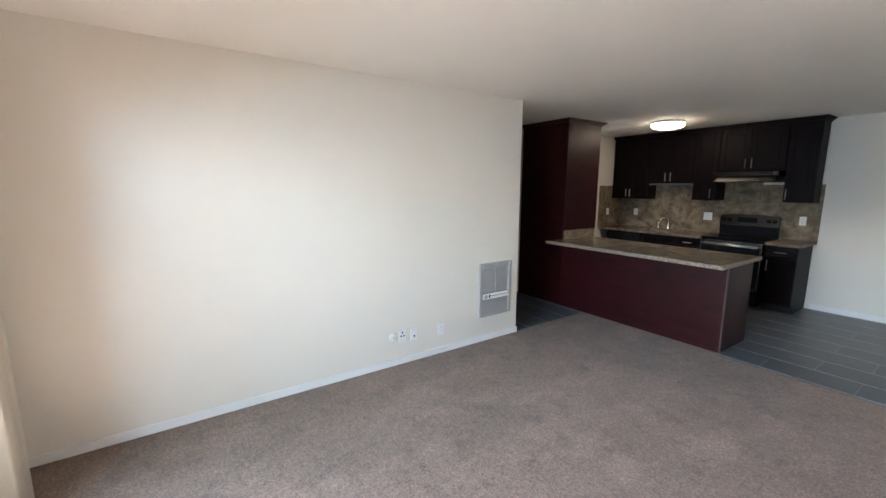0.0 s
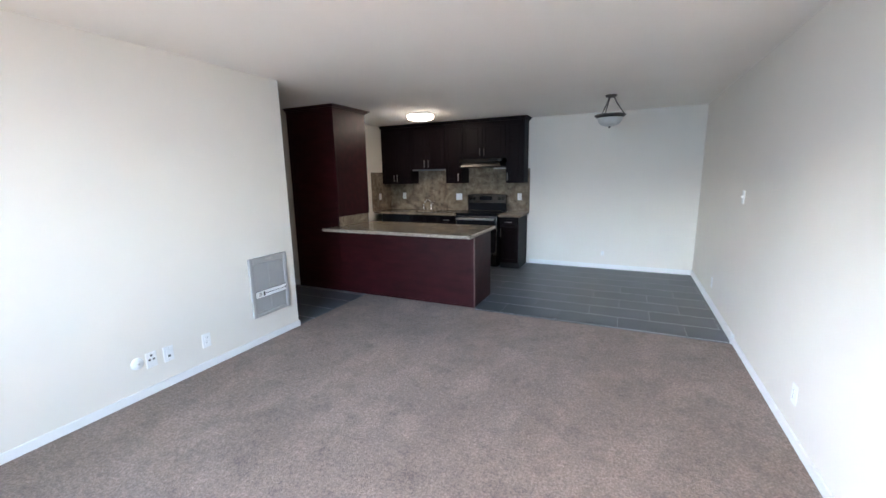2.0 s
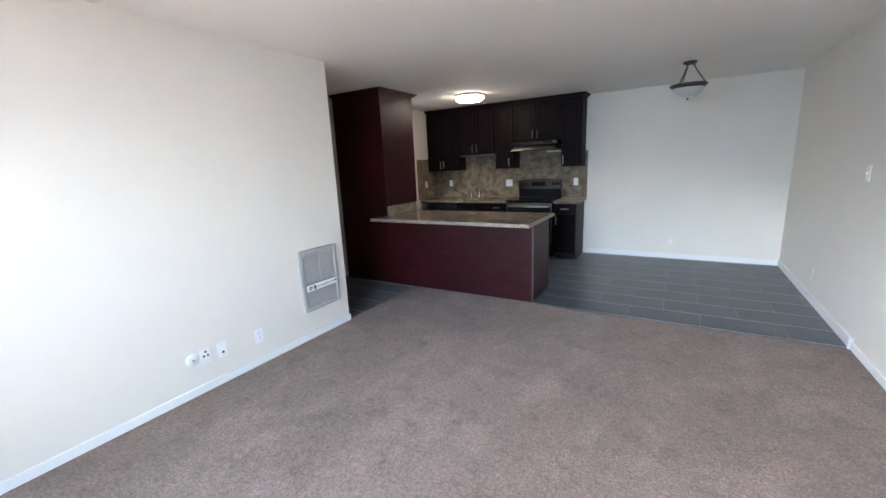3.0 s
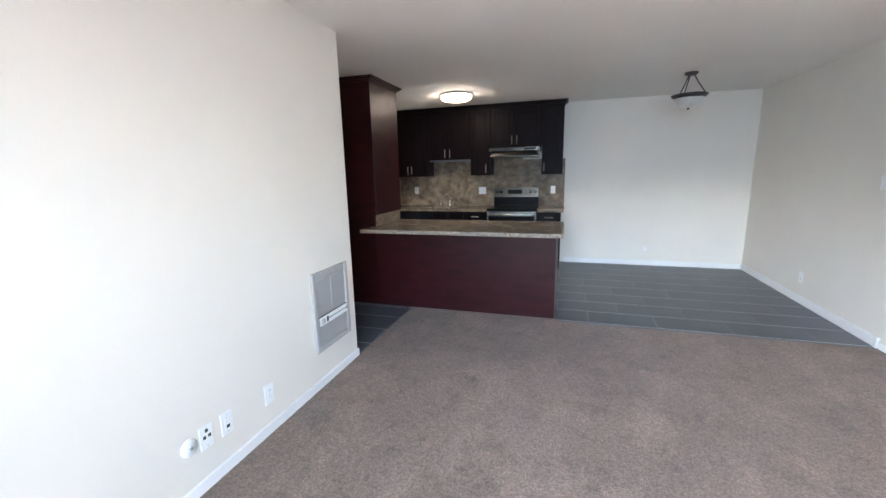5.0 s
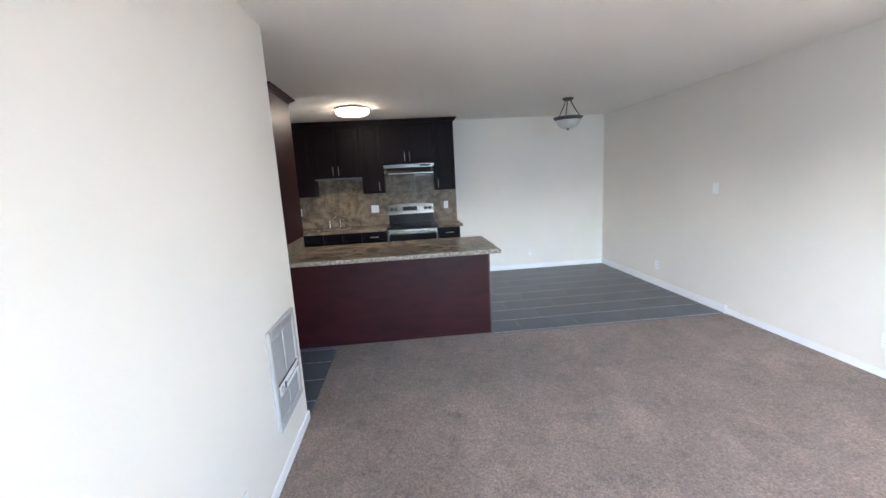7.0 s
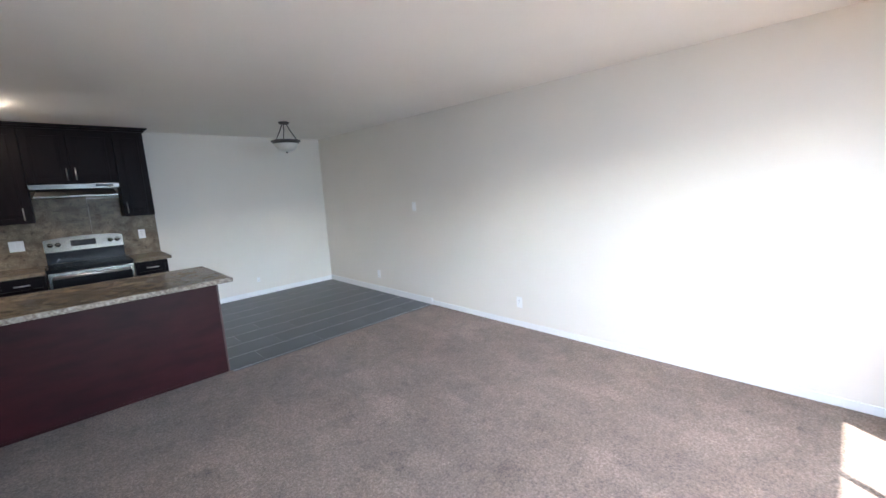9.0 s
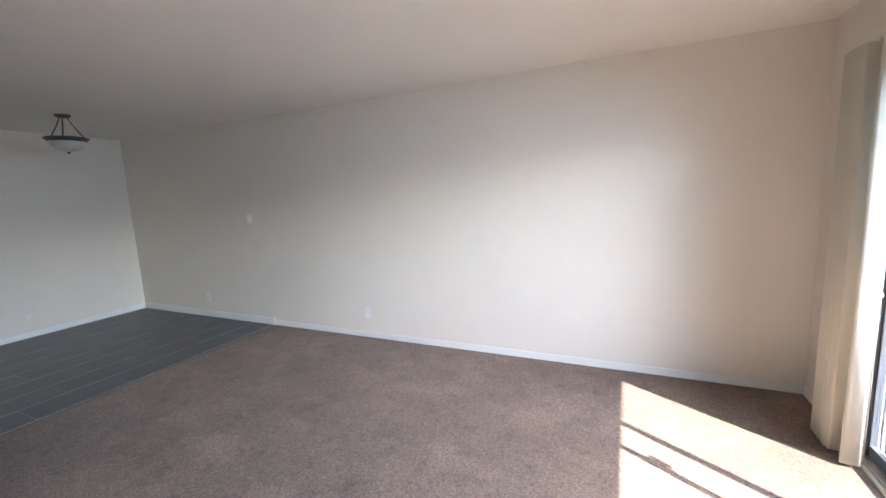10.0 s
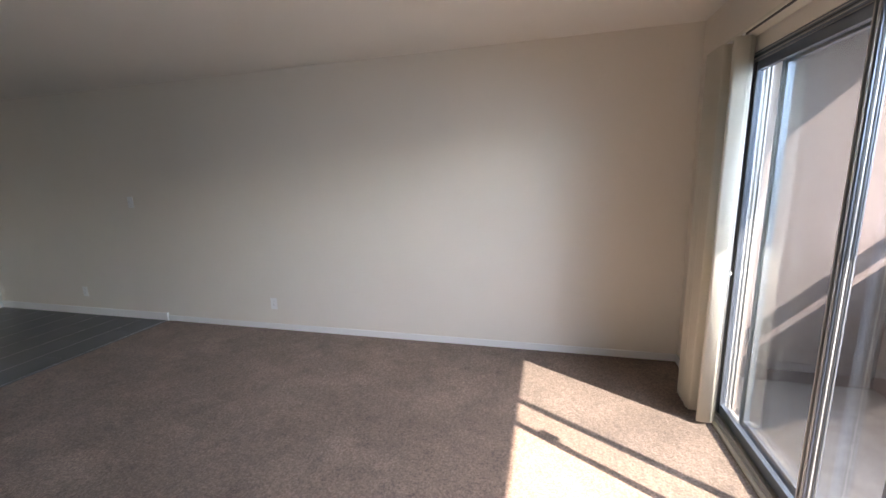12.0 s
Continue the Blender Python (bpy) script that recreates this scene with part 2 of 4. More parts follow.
def thing(name, at, label, category, group=""):
    ob = new(name)
    ob.empty_display_size = 0.05
    ob.location = at
    return tagged(ob, label, category, group)


def solid(name, bm, material, at, label, category, group=""):
    ob = new(name, mesh(name, bm, material, at))
    ob.location = at
    return tagged(ob, label, category, group)


def structure(name, bm, material, label="", category=""):
    ob = new(name, mesh(name, bm, material, (0, 0, 0)))
    return tagged(ob, label, category, kind="structure")


# ---- walls, floor, ceiling ----
T = 0.12
structure("wall_living", boxed(XG - T, XE, YL, YL + T, 0, ZC), M_WALL, "long off-white painted wall with the wall heater", "wall")
structure("wall_long", boxed(XG - T, XB + T, YR - T, YR, 0, ZC), M_WALL, "long plain off-white painted wall beside carpet and tile", "wall")
structure("wall_back", boxed(XB, XB + T, YR, YK + 0.1, 0, ZC), M_WALL, "off-white painted end wall of the dining area and kitchen", "wall")
structure("wall_kitchen", boxed(5.02, XB, YK, YK + T, 0, ZC), M_WALL, "off-white side wall of the kitchen", "wall")
structure("wall_hall", boxed(4.30, 4.30 + T, 4.215, 6.2, 0, ZC), M_WALL, "off-white hall wall beside the tall cabinet", "wall")
structure("wall_hall_side", boxed(XE - T, XE, YL + T, 6.2, 0, ZC), M_WALL, "off-white side wall of the hall", "wall")
structure("wall_hall_end", boxed(XE - T, 4.30 + T, 6.2, 6.2 + T, 0, ZC), M_WALL, "off-white end wall of the hall", "wall")
g = bmesh.new()
for dims in ((YR, D0, 0, ZC), (D1, YL, 0, ZC), (D0, D1, DH, ZC)):
    box(g, XG - T, XG, dims[0], dims[1], dims[2], dims[3])
structure("wall_glass", g, M_WALL, "off-white wall pierced by the wide sliding glass door", "wall")
g = boxed(XG - T - 0.02, XB + T, YR - T, 6.2 + T, ZC, ZC + 0.15)
structure("ceiling", g, M_CEIL, "flat off-white ceiling with a light texture", "ceiling")
structure("subfloor", boxed(XG - T, XB + T, YR - T, 6.2 + T, -0.2, -0.012), M_GROUT, "slab and grout bed under the floor", "floor")


def prism(pts, z0, z1):
    bm = bmesh.new()
    lo, hi = [bm.verts.new((x, y, z0)) for x, y in pts], [bm.verts.new((x, y, z1)) for x, y in pts]
    bm.faces.new(lo[::-1])
    bm.faces.new(hi)
    for k in range(len(pts)):
        j = (k + 1) % len(pts)
        bm.faces.new((lo[k], lo[j], hi[j], hi[k]))
    return bm


XT = 4.205
structure("floor_carpet", prism([(XG - 0.03, YR), (XT, YR), (XT, 1.5), (XP, 1.5), (XP, 3.035), (XE, YL), (XG - 0.03, YL)], -0.012, 0.002), M_CARPET,
          "worn taupe cut-pile carpet with footmarks and faint stains", "carpet")

# a taped board joint that shows under the paint
SEAM = 2.905
bm = bmesh.new()
z0, z1 = 0.065, 1.55
v = [bm.verts.new(p) for p in ((SEAM, YR - 0.002, z0), (SEAM, YR + 0.0016, z0), (SEAM - 0.28, YR - 0.0006, z0), (SEAM, YR - 0.002, z1), (SEAM, YR + 0.0006, z1), (SEAM - 0.28, YR - 0.0006, z1))]
for q in ((0, 2, 1), (3, 4, 5), (0, 1, 4, 3), (1, 2, 5, 4), (0, 3, 5, 2)):
    bm.faces.new([v[k] for k in q])
bmesh.ops.recalc_face_normals(bm, faces=bm.faces)
structure("drywall_joint", bm, M_WALL, "faint taped drywall joint under the off-white paint", "wall")

# baseboards
bb = 0.062


def baseboard(dims, label="low white painted baseboard"):
    structure("baseboard", boxed(*dims, bevel=0.003), M_TRIM, label, "baseboard")


baseboard((XG, XE, YL - 0.012, YL, 0, bb))
baseboard((XE, XE + 0.012, YL - 0.012, YL + T, 0, bb))
baseboard((XG, XT, YR, YR + 0.012, 0, bb))
baseboard((XT + 0.03, XB - 0.012, YR, YR + 0.014, 0, 0.085), "taller white baseboard along the tiled dining area")
baseboard((XT, XT + 0.028, YR, YR + 0.026, 0, 0.09), "small white baseboard end block where carpet meets tile")
baseboard((XB - 0.014, XB, YR, 1.47, 0, 0.075))
baseboard((XG, XG + 0.012, YR + 0.012, D0 - 0.02, 0, bb))
baseboard((XG, XG + 0.012, D1 + 0.02, YL - 0.012, 0, bb))
baseboard((4.288, 4.30, 4.215, 6.2, 0, 0.075))


# ---- kitchen ----
def pull(parent, x, y, z, length, vertical=True, facing=-1):
    bm = bmesh.new()
    o = 0.028 * facing
    if vertical:
        rod(bm, (x + o, y, z - length / 2), (x + o, y, z + length / 2), 0.006)
        for s in (-1, 1):
            rod(bm, (x, y, z + s * length * 0.34), (x + o, y, z + s * length * 0.34), 0.004, 8)
    else:
        rod(bm, (x + o, y - length / 2, z), (x + o, y + length / 2, z), 0.006)
        for s in (-1, 1):
            rod(bm, (x, y + s * length * 0.34, z), (x + o, y + s * length * 0.34, z), 0.004, 8)
    return part("handle", bm, M_NICKEL, parent, "brushed nickel bar handle")


def panel_door(parent, x, y0, y1, z0, z1, name="door", rail=0.055):
    """A framed door, its front facing -x at x."""
    bm = bmesh.new()
    t = 0.02
    box(bm, x, x + t, y0, y0 + rail, z0, z1, 0.002)
    box(bm, x, x + t, y1 - rail, y1, z0, z1, 0.002)
    box(bm, x, x + t, y0 + rail, y1 - rail, z0, z0 + rail, 0.002)
    box(bm, x, x + t, y0 + rail, y1 - rail, z1 - rail, z1, 0.002)
    d = part(name, bm, M_WOOD, parent)
    bm = bmesh.new()
    box(bm, x + 0.010, x + t - 0.002, y0 + rail, y1 - rail, z0 + rail, z1 - rail)
    if y1 - y0 > 0.2 and z1 - z0 > 0.3:
        box(bm, x + 0.005, x + 0.012, y0 + rail + 0.022, y1 - rail - 0.022, z0 + rail + 0.022, z1 - rail - 0.022, 0.003)
    part("panel", bm, M_WOOD, d)
    return d


XU = 6.55
ZU = 2.385


def wall_cabinet(y0, y1, z0, doors, handles, hz, label):
    c = thing("wall_cabinet", (XB, (y0 + y1) / 2, z0), label, "kitchen cabinet", "kitchen wall cabinets")
    part("body", boxed(XU + 0.022, XB - 0.012, y0 + 0.001, y1 - 0.001, z0, ZU), M_WOOD, c)
    for (a, b) in doors:
        d = panel_door(c, XU, a + 0.002, b - 0.002, z0 + 0.004, ZU - 0.02)
        for hy in handles:
            if a <= hy <= b:
                pull(d, XU, hy, hz, 0.13)
    return c


wall_cabinet(3.605, YK - 0.01, 1.385, [(3.615, 3.915), (3.915, YK - 0.012)], [3.882, 3.948], 1.485, "dark espresso double-door wall cabinet in the kitchen corner")
wall_cabinet(2.905, 3.605, 1.64, [(2.915, 3.265), (3.265, 3.60)], [3.23, 3.31], 1.735, "shorter dark espresso wall cabinet above the sink")
wall_cabinet(2.585, 2.905, 1.39, [(2.59, 2.90)], [2.655], 1.49, "narrow dark espresso wall cabinet between sink and stove")
wall_cabinet(1.822, 2.585, 1.80, [(1.83, 2.225), (2.225, 2.578)], [2.188, 2.262], 1.90, "short dark espresso wall cabinet above the range hood")
wall_cabinet(1.52, 1.822, 1.39, [(1.527, 1.817)], [1.785], 1.49, "narrow dark espresso wall cabinet at the end of the row")

bm = bmesh.new()
for o, z0, z1 in ((0.012, ZU, 2.405), (0.030, 2.405, 2.42), (0.048, 2.42, 2.432)):
    box(bm, XU - o, XB - 0.002, 1.52 - o, YK - 0.002, z0, z1)
solid("cabinet_crown", bm, M_WOOD, (XB, 2.8, ZU), "dark espresso crown moulding over the wall cabinets", "crown moulding")
solid("under_cabinet_light", boxed(6.60, 6.66, 2.915, 3.595, 1.612, 1.638, bevel=0.004), M_ALUD, (6.63, 3.24, 1.64), "slim dull grey light strip under the sink cabinet", "light strip")

# backsplash
def slab(name, dims, label, category, bevel=0.003, material=M_GRAN):
    at = ((dims[0] + dims[1]) / 2, (dims[2] + dims[3]) / 2, dims[4])
    return solid(name, boxed(*dims, bevel=bevel), material, at, label, category)


bs = thing("backsplash", (XB, 2.8, 0.892), "brown speckled granite backsplash round stove and sink corner", "backsplash")
for y0, y1, z1 in ((1.485, 2.126, 1.66), (2.128, 3.30, 1.66), (3.302, YK - 0.012, 1.66)):
    part("slab", boxed(XB - 0.011, XB - 0.001, y0, y1, 0.892, z1 if y0 > 1.8 else 1.62), M_GRAN, bs)
part("slab", boxed(6.19, XB - 0.012, YK - 0.011, YK - 0.001, 0.892, 1.60), M_GRAN, bs)

ZT = 0.892


XC = 6.225
SX0, SX1, SY0, SY1 = 6.37, 6.74, 3.13, 3.62
bm = bmesh.new()
for d in ((XC, SX0, 2.585, YK - 0.012), (SX1, XB - 0.012, 2.585, YK - 0.012), (SX0, SX1, 2.585, SY0), (SX0, SX1, SY1, YK - 0.012)):
    box(bm, *d, ZT - 0.035, ZT)
bmesh.ops.remove_doubles(bm, verts=bm.verts, dist=0.0005)
solid("countertop", bm, M_GRANT, (XC, 3.3, ZT), "brown speckled granite countertop round the sink", "countertop")
slab("countertop", (XC, XB - 0.012, 1.482, 1.848, ZT - 0.035, ZT), "short brown granite countertop beside the stove", "countertop")

s = thing("sink", (6.55, 3.37, ZT - 0.2), "stainless steel undermount kitchen sink", "sink")
bm = bmesh.new()
for d in ((SX0 - 0.01, SX0, SY0 - 0.01, SY1 + 0.01, ZT - 0.2, ZT - 0.036), (SX1, SX1 + 0.01, SY0 - 0.01, SY1 + 0.01, ZT - 0.2, ZT - 0.036),
          (SX0, SX1, SY0 - 0.01, SY0, ZT - 0.2, ZT - 0.036), (SX0, SX1, SY1, SY1 + 0.01, ZT - 0.2, ZT - 0.036), (SX0, SX1, SY0, SY1, ZT - 0.2, ZT - 0.195)):
    box(bm, *d)
part("basin", bm, M_STEEL, s)
part("drain", turned([(0.04, 0), (0.04, 0.004), (0.02, 0.006)], (6.55, 3.37, ZT - 0.195), 20), M_CHROME, s)

f_ = thing("faucet", (6.79, 3.32, ZT), "chrome kitchen faucet with one arched spout and side lever", "faucet")
part("base", turned([(0.028, 0), (0.028, 0.012), (0.018, 0.02), (0.016, 0.09), (0.012, 0.1)], (6.79, 3.32, ZT), 20), M_CHROME, f_)
pts = [(6.79, 3.32, ZT + 0.08)] + [(6.79 - 0.075 + 0.075 * math.cos(a), 3.32 + 0.03 - 0.03 * math.cos(a), ZT + 0.13 + 0.06 * math.sin(a)) for a in np.linspace(0, math.pi * 0.95, 9)]
part("spout", tube([Vector(p) for p in pts], 0.014), M_CHROME, f_)
part("lever", tube([Vector((6.79, 3.32, ZT + 0.09)), Vector((6.78, 3.27, ZT + 0.13)), Vector((6.77, 3.24, ZT + 0.17))], 0.007), M_CHROME, f_)
sp = thing("side_sprayer", (6.79, 3.48, ZT), "small chrome side sprayer beside the faucet", "sprayer")
part("body", turned([(0.02, 0), (0.02, 0.01), (0.012, 0.02), (0.014, 0.08), (0.017, 0.1), (0.01, 0.11)], (6.79, 3.48, ZT), 16), M_CHROME, sp)

XF = 6.27


def base_cabinet(y0, y1, label, drawer=True, doors=1):
    c = thing("base_cabinet", (XB, (y0 + y1) / 2, 0), label, "kitchen cabinet", "kitchen base cabinets")
    part("body", boxed(XF + 0.022, XB - 0.002, y0 + 0.001, y1 - 0.001, 0.10, ZT - 0.036), M_WOOD, c)
    part("toe_kick", boxed(XF + 0.08, XB - 0.01, y0 + 0.002, y1 - 0.002, 0.0, 0.10), M_DARK, c)
    w = (y1 - y0) / doors
    for k in range(doors):
        a, b = y0 + k * w, y0 + (k + 1) * w
        if drawer:
            dr = panel_door(c, XF, a + 0.003, b - 0.003, 0.70, 0.845, "drawer", 0.03)
            if doors == 1:
                pull(dr, XF, (a + b) / 2, 0.775, 0.12, False)
        d = panel_door(c, XF, a + 0.003, b - 0.003, 0.11, 0.695)
        pull(d, XF, b - 0.04 if k % 2 == 0 else a + 0.04, 0.6, 0.14)
    return c


base_cabinet(1.52, 1.845, "dark espresso base cabinet with one drawer at the row end")
base_cabinet(2.59, 2.95, "dark espresso base cabinet with drawer beside the stove")
base_cabinet(2.95, 3.49, "dark espresso sink base cabinet with two doors", True, 2)
dw = thing("dishwasher", (XF, 3.79, 0), "black built-in dishwasher with steel-trimmed control strip", "dishwasher")
part("body", boxed(XF + 0.03, XB - 0.02, 3.495, 4.10, 0.02, ZT - 0.038), M_DARK, dw)
part("door", boxed(XF, XF + 0.028, 3.497, 4.088, 0.11, 0.72, bevel=0.004), M_BLACK, dw)
part("control_panel", boxed(XF - 0.008, XF + 0.028, 3.497, 4.088, 0.725, 0.85, bevel=0.006), M_BLACK, dw)
part("handle", boxed(XF - 0.02, XF - 0.008, 3.60, 3.98, 0.74, 0.765, bevel=0.004), M_BLACK, dw)
part("badge", tube([Vector((XF - 0.010, 3.70 + 0.035 * math.cos(a), 0.79 + 0.03 * math.sin(a))) for a in np.linspace(0.2, 2.9, 8)], 0.003, 6), M_STEEL, dw, "curved steel badge")

# range
ry0, ry1 = 1.855, 2.578
st = thing("range", (6.2, 2.21, 0), "stainless and black electric range with smooth glass top", "stove")
part("body", boxed(6.24, XB - 0.03, ry0, ry1, 0.03, 0.885), M_BLACK, st)
part("cooktop", boxed(6.195, XB - 0.1, ry0 - 0.002, ry1 + 0.002, 0.887, 0.905, bevel=0.005), M_BLACK, st, "glossy black glass cooktop")
od = part("oven_door", boxed(6.20, 6.238, ry0 + 0.004, ry1 - 0.004, 0.24, 0.865, bevel=0.006), M_STEELB, st, "stainless steel oven door")
part("window", boxed(6.194, 6.202, ry0 + 0.03, ry1 - 0.03, 0.27, 0.800, bevel=0.003), M_BLACK, od, "dark glass oven window")
bm = bmesh.new()
rod(bm, (6.15, ry0 + 0.04, 0.815), (6.15, ry1 - 0.04, 0.815), 0.013, 14)
for y in (ry0 + 0.07, ry1 - 0.07):
    rod(bm, (6.15, y, 0.815), (6.2, y, 0.815), 0.01, 10)
part("handle", bm, M_NICKEL, od, "bright stainless tube oven handle")
dr = part("drawer", boxed(6.20, 6.238, ry0 + 0.004, ry1 - 0.004, 0.05, 0.23, bevel=0.006), M_STEEL, st, "stainless storage drawer")
bm = bmesh.new()
pts = []
for k in range(13):
    u = k / 12
    pts.append((ry0 + 0.01 + u * (ry1 - ry0 - 0.02), 1.175 + 0.03 * math.sin(math.pi * u) ** 0.6))
vs = []
for x, lean in ((6.745, 0.12), (6.80, 0.0)):
    vs.append([bm.verts.new((x, pts[0][0], 1.04))] + [bm.verts.new((x + lean * (z - 1.04), y, z)) for y, z in pts] + [bm.verts.new((x, pts[-1][0], 1.04))])
bm.faces.new(vs[0][::-1])
bm.faces.new(vs[1])
for k in range(len(vs[0])):
    j = (k + 1) % len(vs[0])
    bm.faces.new((vs[0][k], vs[0][j], vs[1][j], vs[1][k]))
bg = part("backguard", bm, M_STEEL, st, "curved stainless control backguard")
part("backguard_base", boxed(6.765, 6.80, ry0 + 0.012, ry1 - 0.012, 0.906, 1.04), M_BLACK, st, "black lower backguard")
part("display", boxed(6.738, 6.775, 2.12, 2.34, 1.09, 1.155, bevel=0.002), M_BLACK, bg, "dark oven clock display")
for y in (1.92, 1.985, 2.45, 2.515):
    part("knob", turned([(0.024, 0), (0.024, -0.006), (0.019, -0.01), (0.017, -0.028), (0.0, -0.029)], (6.754, y, 1.12), 20, "x"), M_STEEL, bg, "steel control knob")

# range hood
hd = thing("range_hood", (6.6, 2.215, 1.63), "stainless steel under-cabinet range hood", "range hood")
bm = bmesh.new()
prof = [(6.862, 1.795), (6.40, 1.795), (6.385, 1.785), (6.385, 1.735), (6.40, 1.728), (6.862, 1.728)]
a = [bm.verts.new((x, 1.845, z)) for x, z in prof]
b = [bm.verts.new((x, 2.58, z)) for x, z in prof]
bm.faces.new(a)
bm.faces.new(b[::-1])
for k in range(len(prof)):
    j = (k + 1) % len(prof)
    bm.faces.new((a[k], b[k], b[j], a[j]))
part("body", bm, M_STEEL, hd)
bm = bmesh.new()
vt = [bm.verts.new(p) for p in ((6.43, 1.90, 1.727), (6.43, 2.525, 1.727), (6.86, 2.525, 1.727), (6.86, 1.90, 1.727), (6.40, 1.865, 1.665), (6.40, 2.56, 1.665), (6.86, 2.56, 1.665), (6.86, 1.865, 1.665))]
for q in ((0, 1, 2, 3), (7, 6, 5, 4), (0, 4, 5, 1), (1, 5, 6, 2), (2, 6, 7, 3), (3, 7, 4, 0)):
    bm.faces.new([vt[k] for k in q])
part("lower_body", bm, M_STEELD, hd, "recessed hood underside, shade put into its colour")
part("lower_lip", boxed(6.375, 6.425, 1.865, 2.56, 1.645, 1.664, bevel=0.003), M_STEEL, hd, "bright front lip")
part("control_strip", boxed(6.380, 6.386, 1.90, 2.05, 1.75, 1.775, bevel=0.001), M_BLACK, hd, "black control strip")
part("filter", boxed(6.45, 6.82, 1.87, 2.555, 1.648, 1.662), M_ALUD, hd, "grey mesh filter")


# outlets and plates
def plate(name, at, size, facing, label, style="duplex", group=""):
    """A wall plate; facing: the axis and side that it looks to."""
    t = thing(name, at, label, {"switch": "light switch", "phone": "wall jack"}.get(style, "power outlet"), group)
    ax, sg = facing
    w, h = size

    def slab_at(u, v, du, dv, d0, d1, bevel=0.0):
        lo, hi = sorted((sg * d0, sg * d1))
        if ax == "y":
            return boxed(at[0] + u - du, at[0] + u + du, at[1] + lo, at[1] + hi, at[2] + v - dv, at[2] + v + dv, bevel=bevel)
        return boxed(at[0] + lo, at[0] + hi, at[1] + u - du, at[1] + u + du, at[2] + v - dv, at[2] + v + dv, bevel=bevel)

    part("cover", slab_at(0, 0, w / 2, h / 2, 0, 0.006, 0.0025), M_PLATE, t)
    if style == "duplex":
        for v in (-0.02, 0.02):
            r = part("socket", slab_at(0, v, 0.016, 0.0135, 0.006, 0.0085, 0.002), M_PLATE, t)
            for u in (-0.006, 0.006):
                part("slot", slab_at(u, v + 0.003, 0.0012, 0.0045, 0.0084, 0.009), M_SLOT, r)
    elif style == "switch":
        part("toggle", slab_at(0, 0.004, 0.005, 0.010, 0.006, 0.017, 0.002), M_PLATE, t)
    elif style == "double_switch":
        for u in (-0.023, 0.023):
            part("rocker", slab_at(u, 0, 0.016, 0.033, 0.006, 0.010, 0.002), M_PLATE, t)
    elif style == "phone":
        for u, v in ((0, 0.032), (-0.014, 0.002), (0.014, 0.002)):
            part("jack", slab_at(u, v, 0.007, 0.007, 0.006, 0.009), M_SLOT, t, "dark jack socket")
    elif style == "cable":
        part("insert", slab_at(0, 0, 0.017, 0.033, 0.006, 0.009, 0.002), M_PLATE, t)
        part("jack", slab_at(0, -0.016, 0.009, 0.008, 0.009, 0.011), M_SLOT, t, "dark jack socket")
    for v in ((-h / 2 + 0.012, h / 2 - 0.012) if style != "duplex" else (0,)):
        part("screw", slab_at(0, v, 0.0025, 0.0025, 0.006, 0.0075), M_NICKEL, t)
    return t


plate("outlet", (2.056, YL, 0.238), (0.072, 0.116), ("y", -1), "white duplex outlet low on the heater wall", group="outlets")
plate("outlet", (1.759, YL, 0.252), (0.072, 0.116), ("y", -1), "white plate with a single dark jack", "cable")
plate("jack_plate", (1.640, YL, 0.258), (0.072, 0.116), ("y", -1), "white plate with several dark communication jacks", "phone")
cx = thing("cable_cover", (1.548, YL, 0.265), "round white cable cover low on the heater wall", "wall jack")
part("disc", turned([(0.041, 0), (0.041, -0.007), (0.035, -0.012), (0.012, -0.014)], (1.548, YL, 0.265), 28, "y"), M_PLATE, cx)
part("jack", turned([(0.007, -0.016), (0.007, -0.024), (0.002, -0.024)], (1.548, YL, 0.265), 12, "y"), M_NICKEL, cx)
plate("outlet", (2.837, YR, 0.268), (0.072, 0.116), ("y", 1), "white duplex outlet on the long wall above carpet", group="outlets")
plate("outlet", (5.389, YR, 0.273), (0.072, 0.116), ("y", 1), "white duplex outlet on the long wall above tile", group="outlets")
plate("outlet", (XB, 0.291, 0.25), (0.045, 0.07), ("x", -1), "white duplex outlet on the dining end wall", group="outlets")
plate("light_switch", (4.466, YR, 1.295), (0.072, 0.116), ("y", 1), "white single toggle switch on the long wall", "switch")
xs = XB - 0.011
plate("outlet", (xs, 3.93, 1.15), (0.072, 0.116), ("x", -1), "white outlet on the granite backsplash in the corner", group="backsplash outlets")
plate("switch_plate", (xs, 2.775, 1.14), (0.118, 0.116), ("x", -1), "white double switch plate on the granite backsplash", "double_switch")
plate("outlet", (xs, 1.655, 1.145), (0.072, 0.116), ("x", -1), "white outlet on the backsplash beside the stove", group="backsplash outlets")
plate("outlet", (6.45, YK - 0.011, 1.15), (0.072, 0.116), ("y", -1), "white outlet on the kitchen side backsplash", group="backsplash outlets")

# island
isl = thing("island", (XP, 2.4, 0), "red-brown veneered kitchen island base under granite", "kitchen island")
part("front_panel", boxed(XP, XP + 0.018, 1.528, YP + 0.005, 0.003, 0.852), M_WOODR, isl)
part("end_panel", boxed(XP + 0.02, 4.86, 1.52, 1.538, 0.003, 0.852), M_WOODR, isl)
part("corner_trim", boxed(XP - 0.004, XP + 0.02, 1.515, 1.528, 0.003, 0.852, bevel=0.003), M_WORN, isl, "pale worn corner trim")
part("body", boxed(XP + 0.02, 4.80, 1.54, YP, 0.09, 0.852), M_WOOD, isl)
part("toe_kick", boxed(XP + 0.02, 4.74, 1.54, YP, 0.0, 0.088), M_DARK, isl)
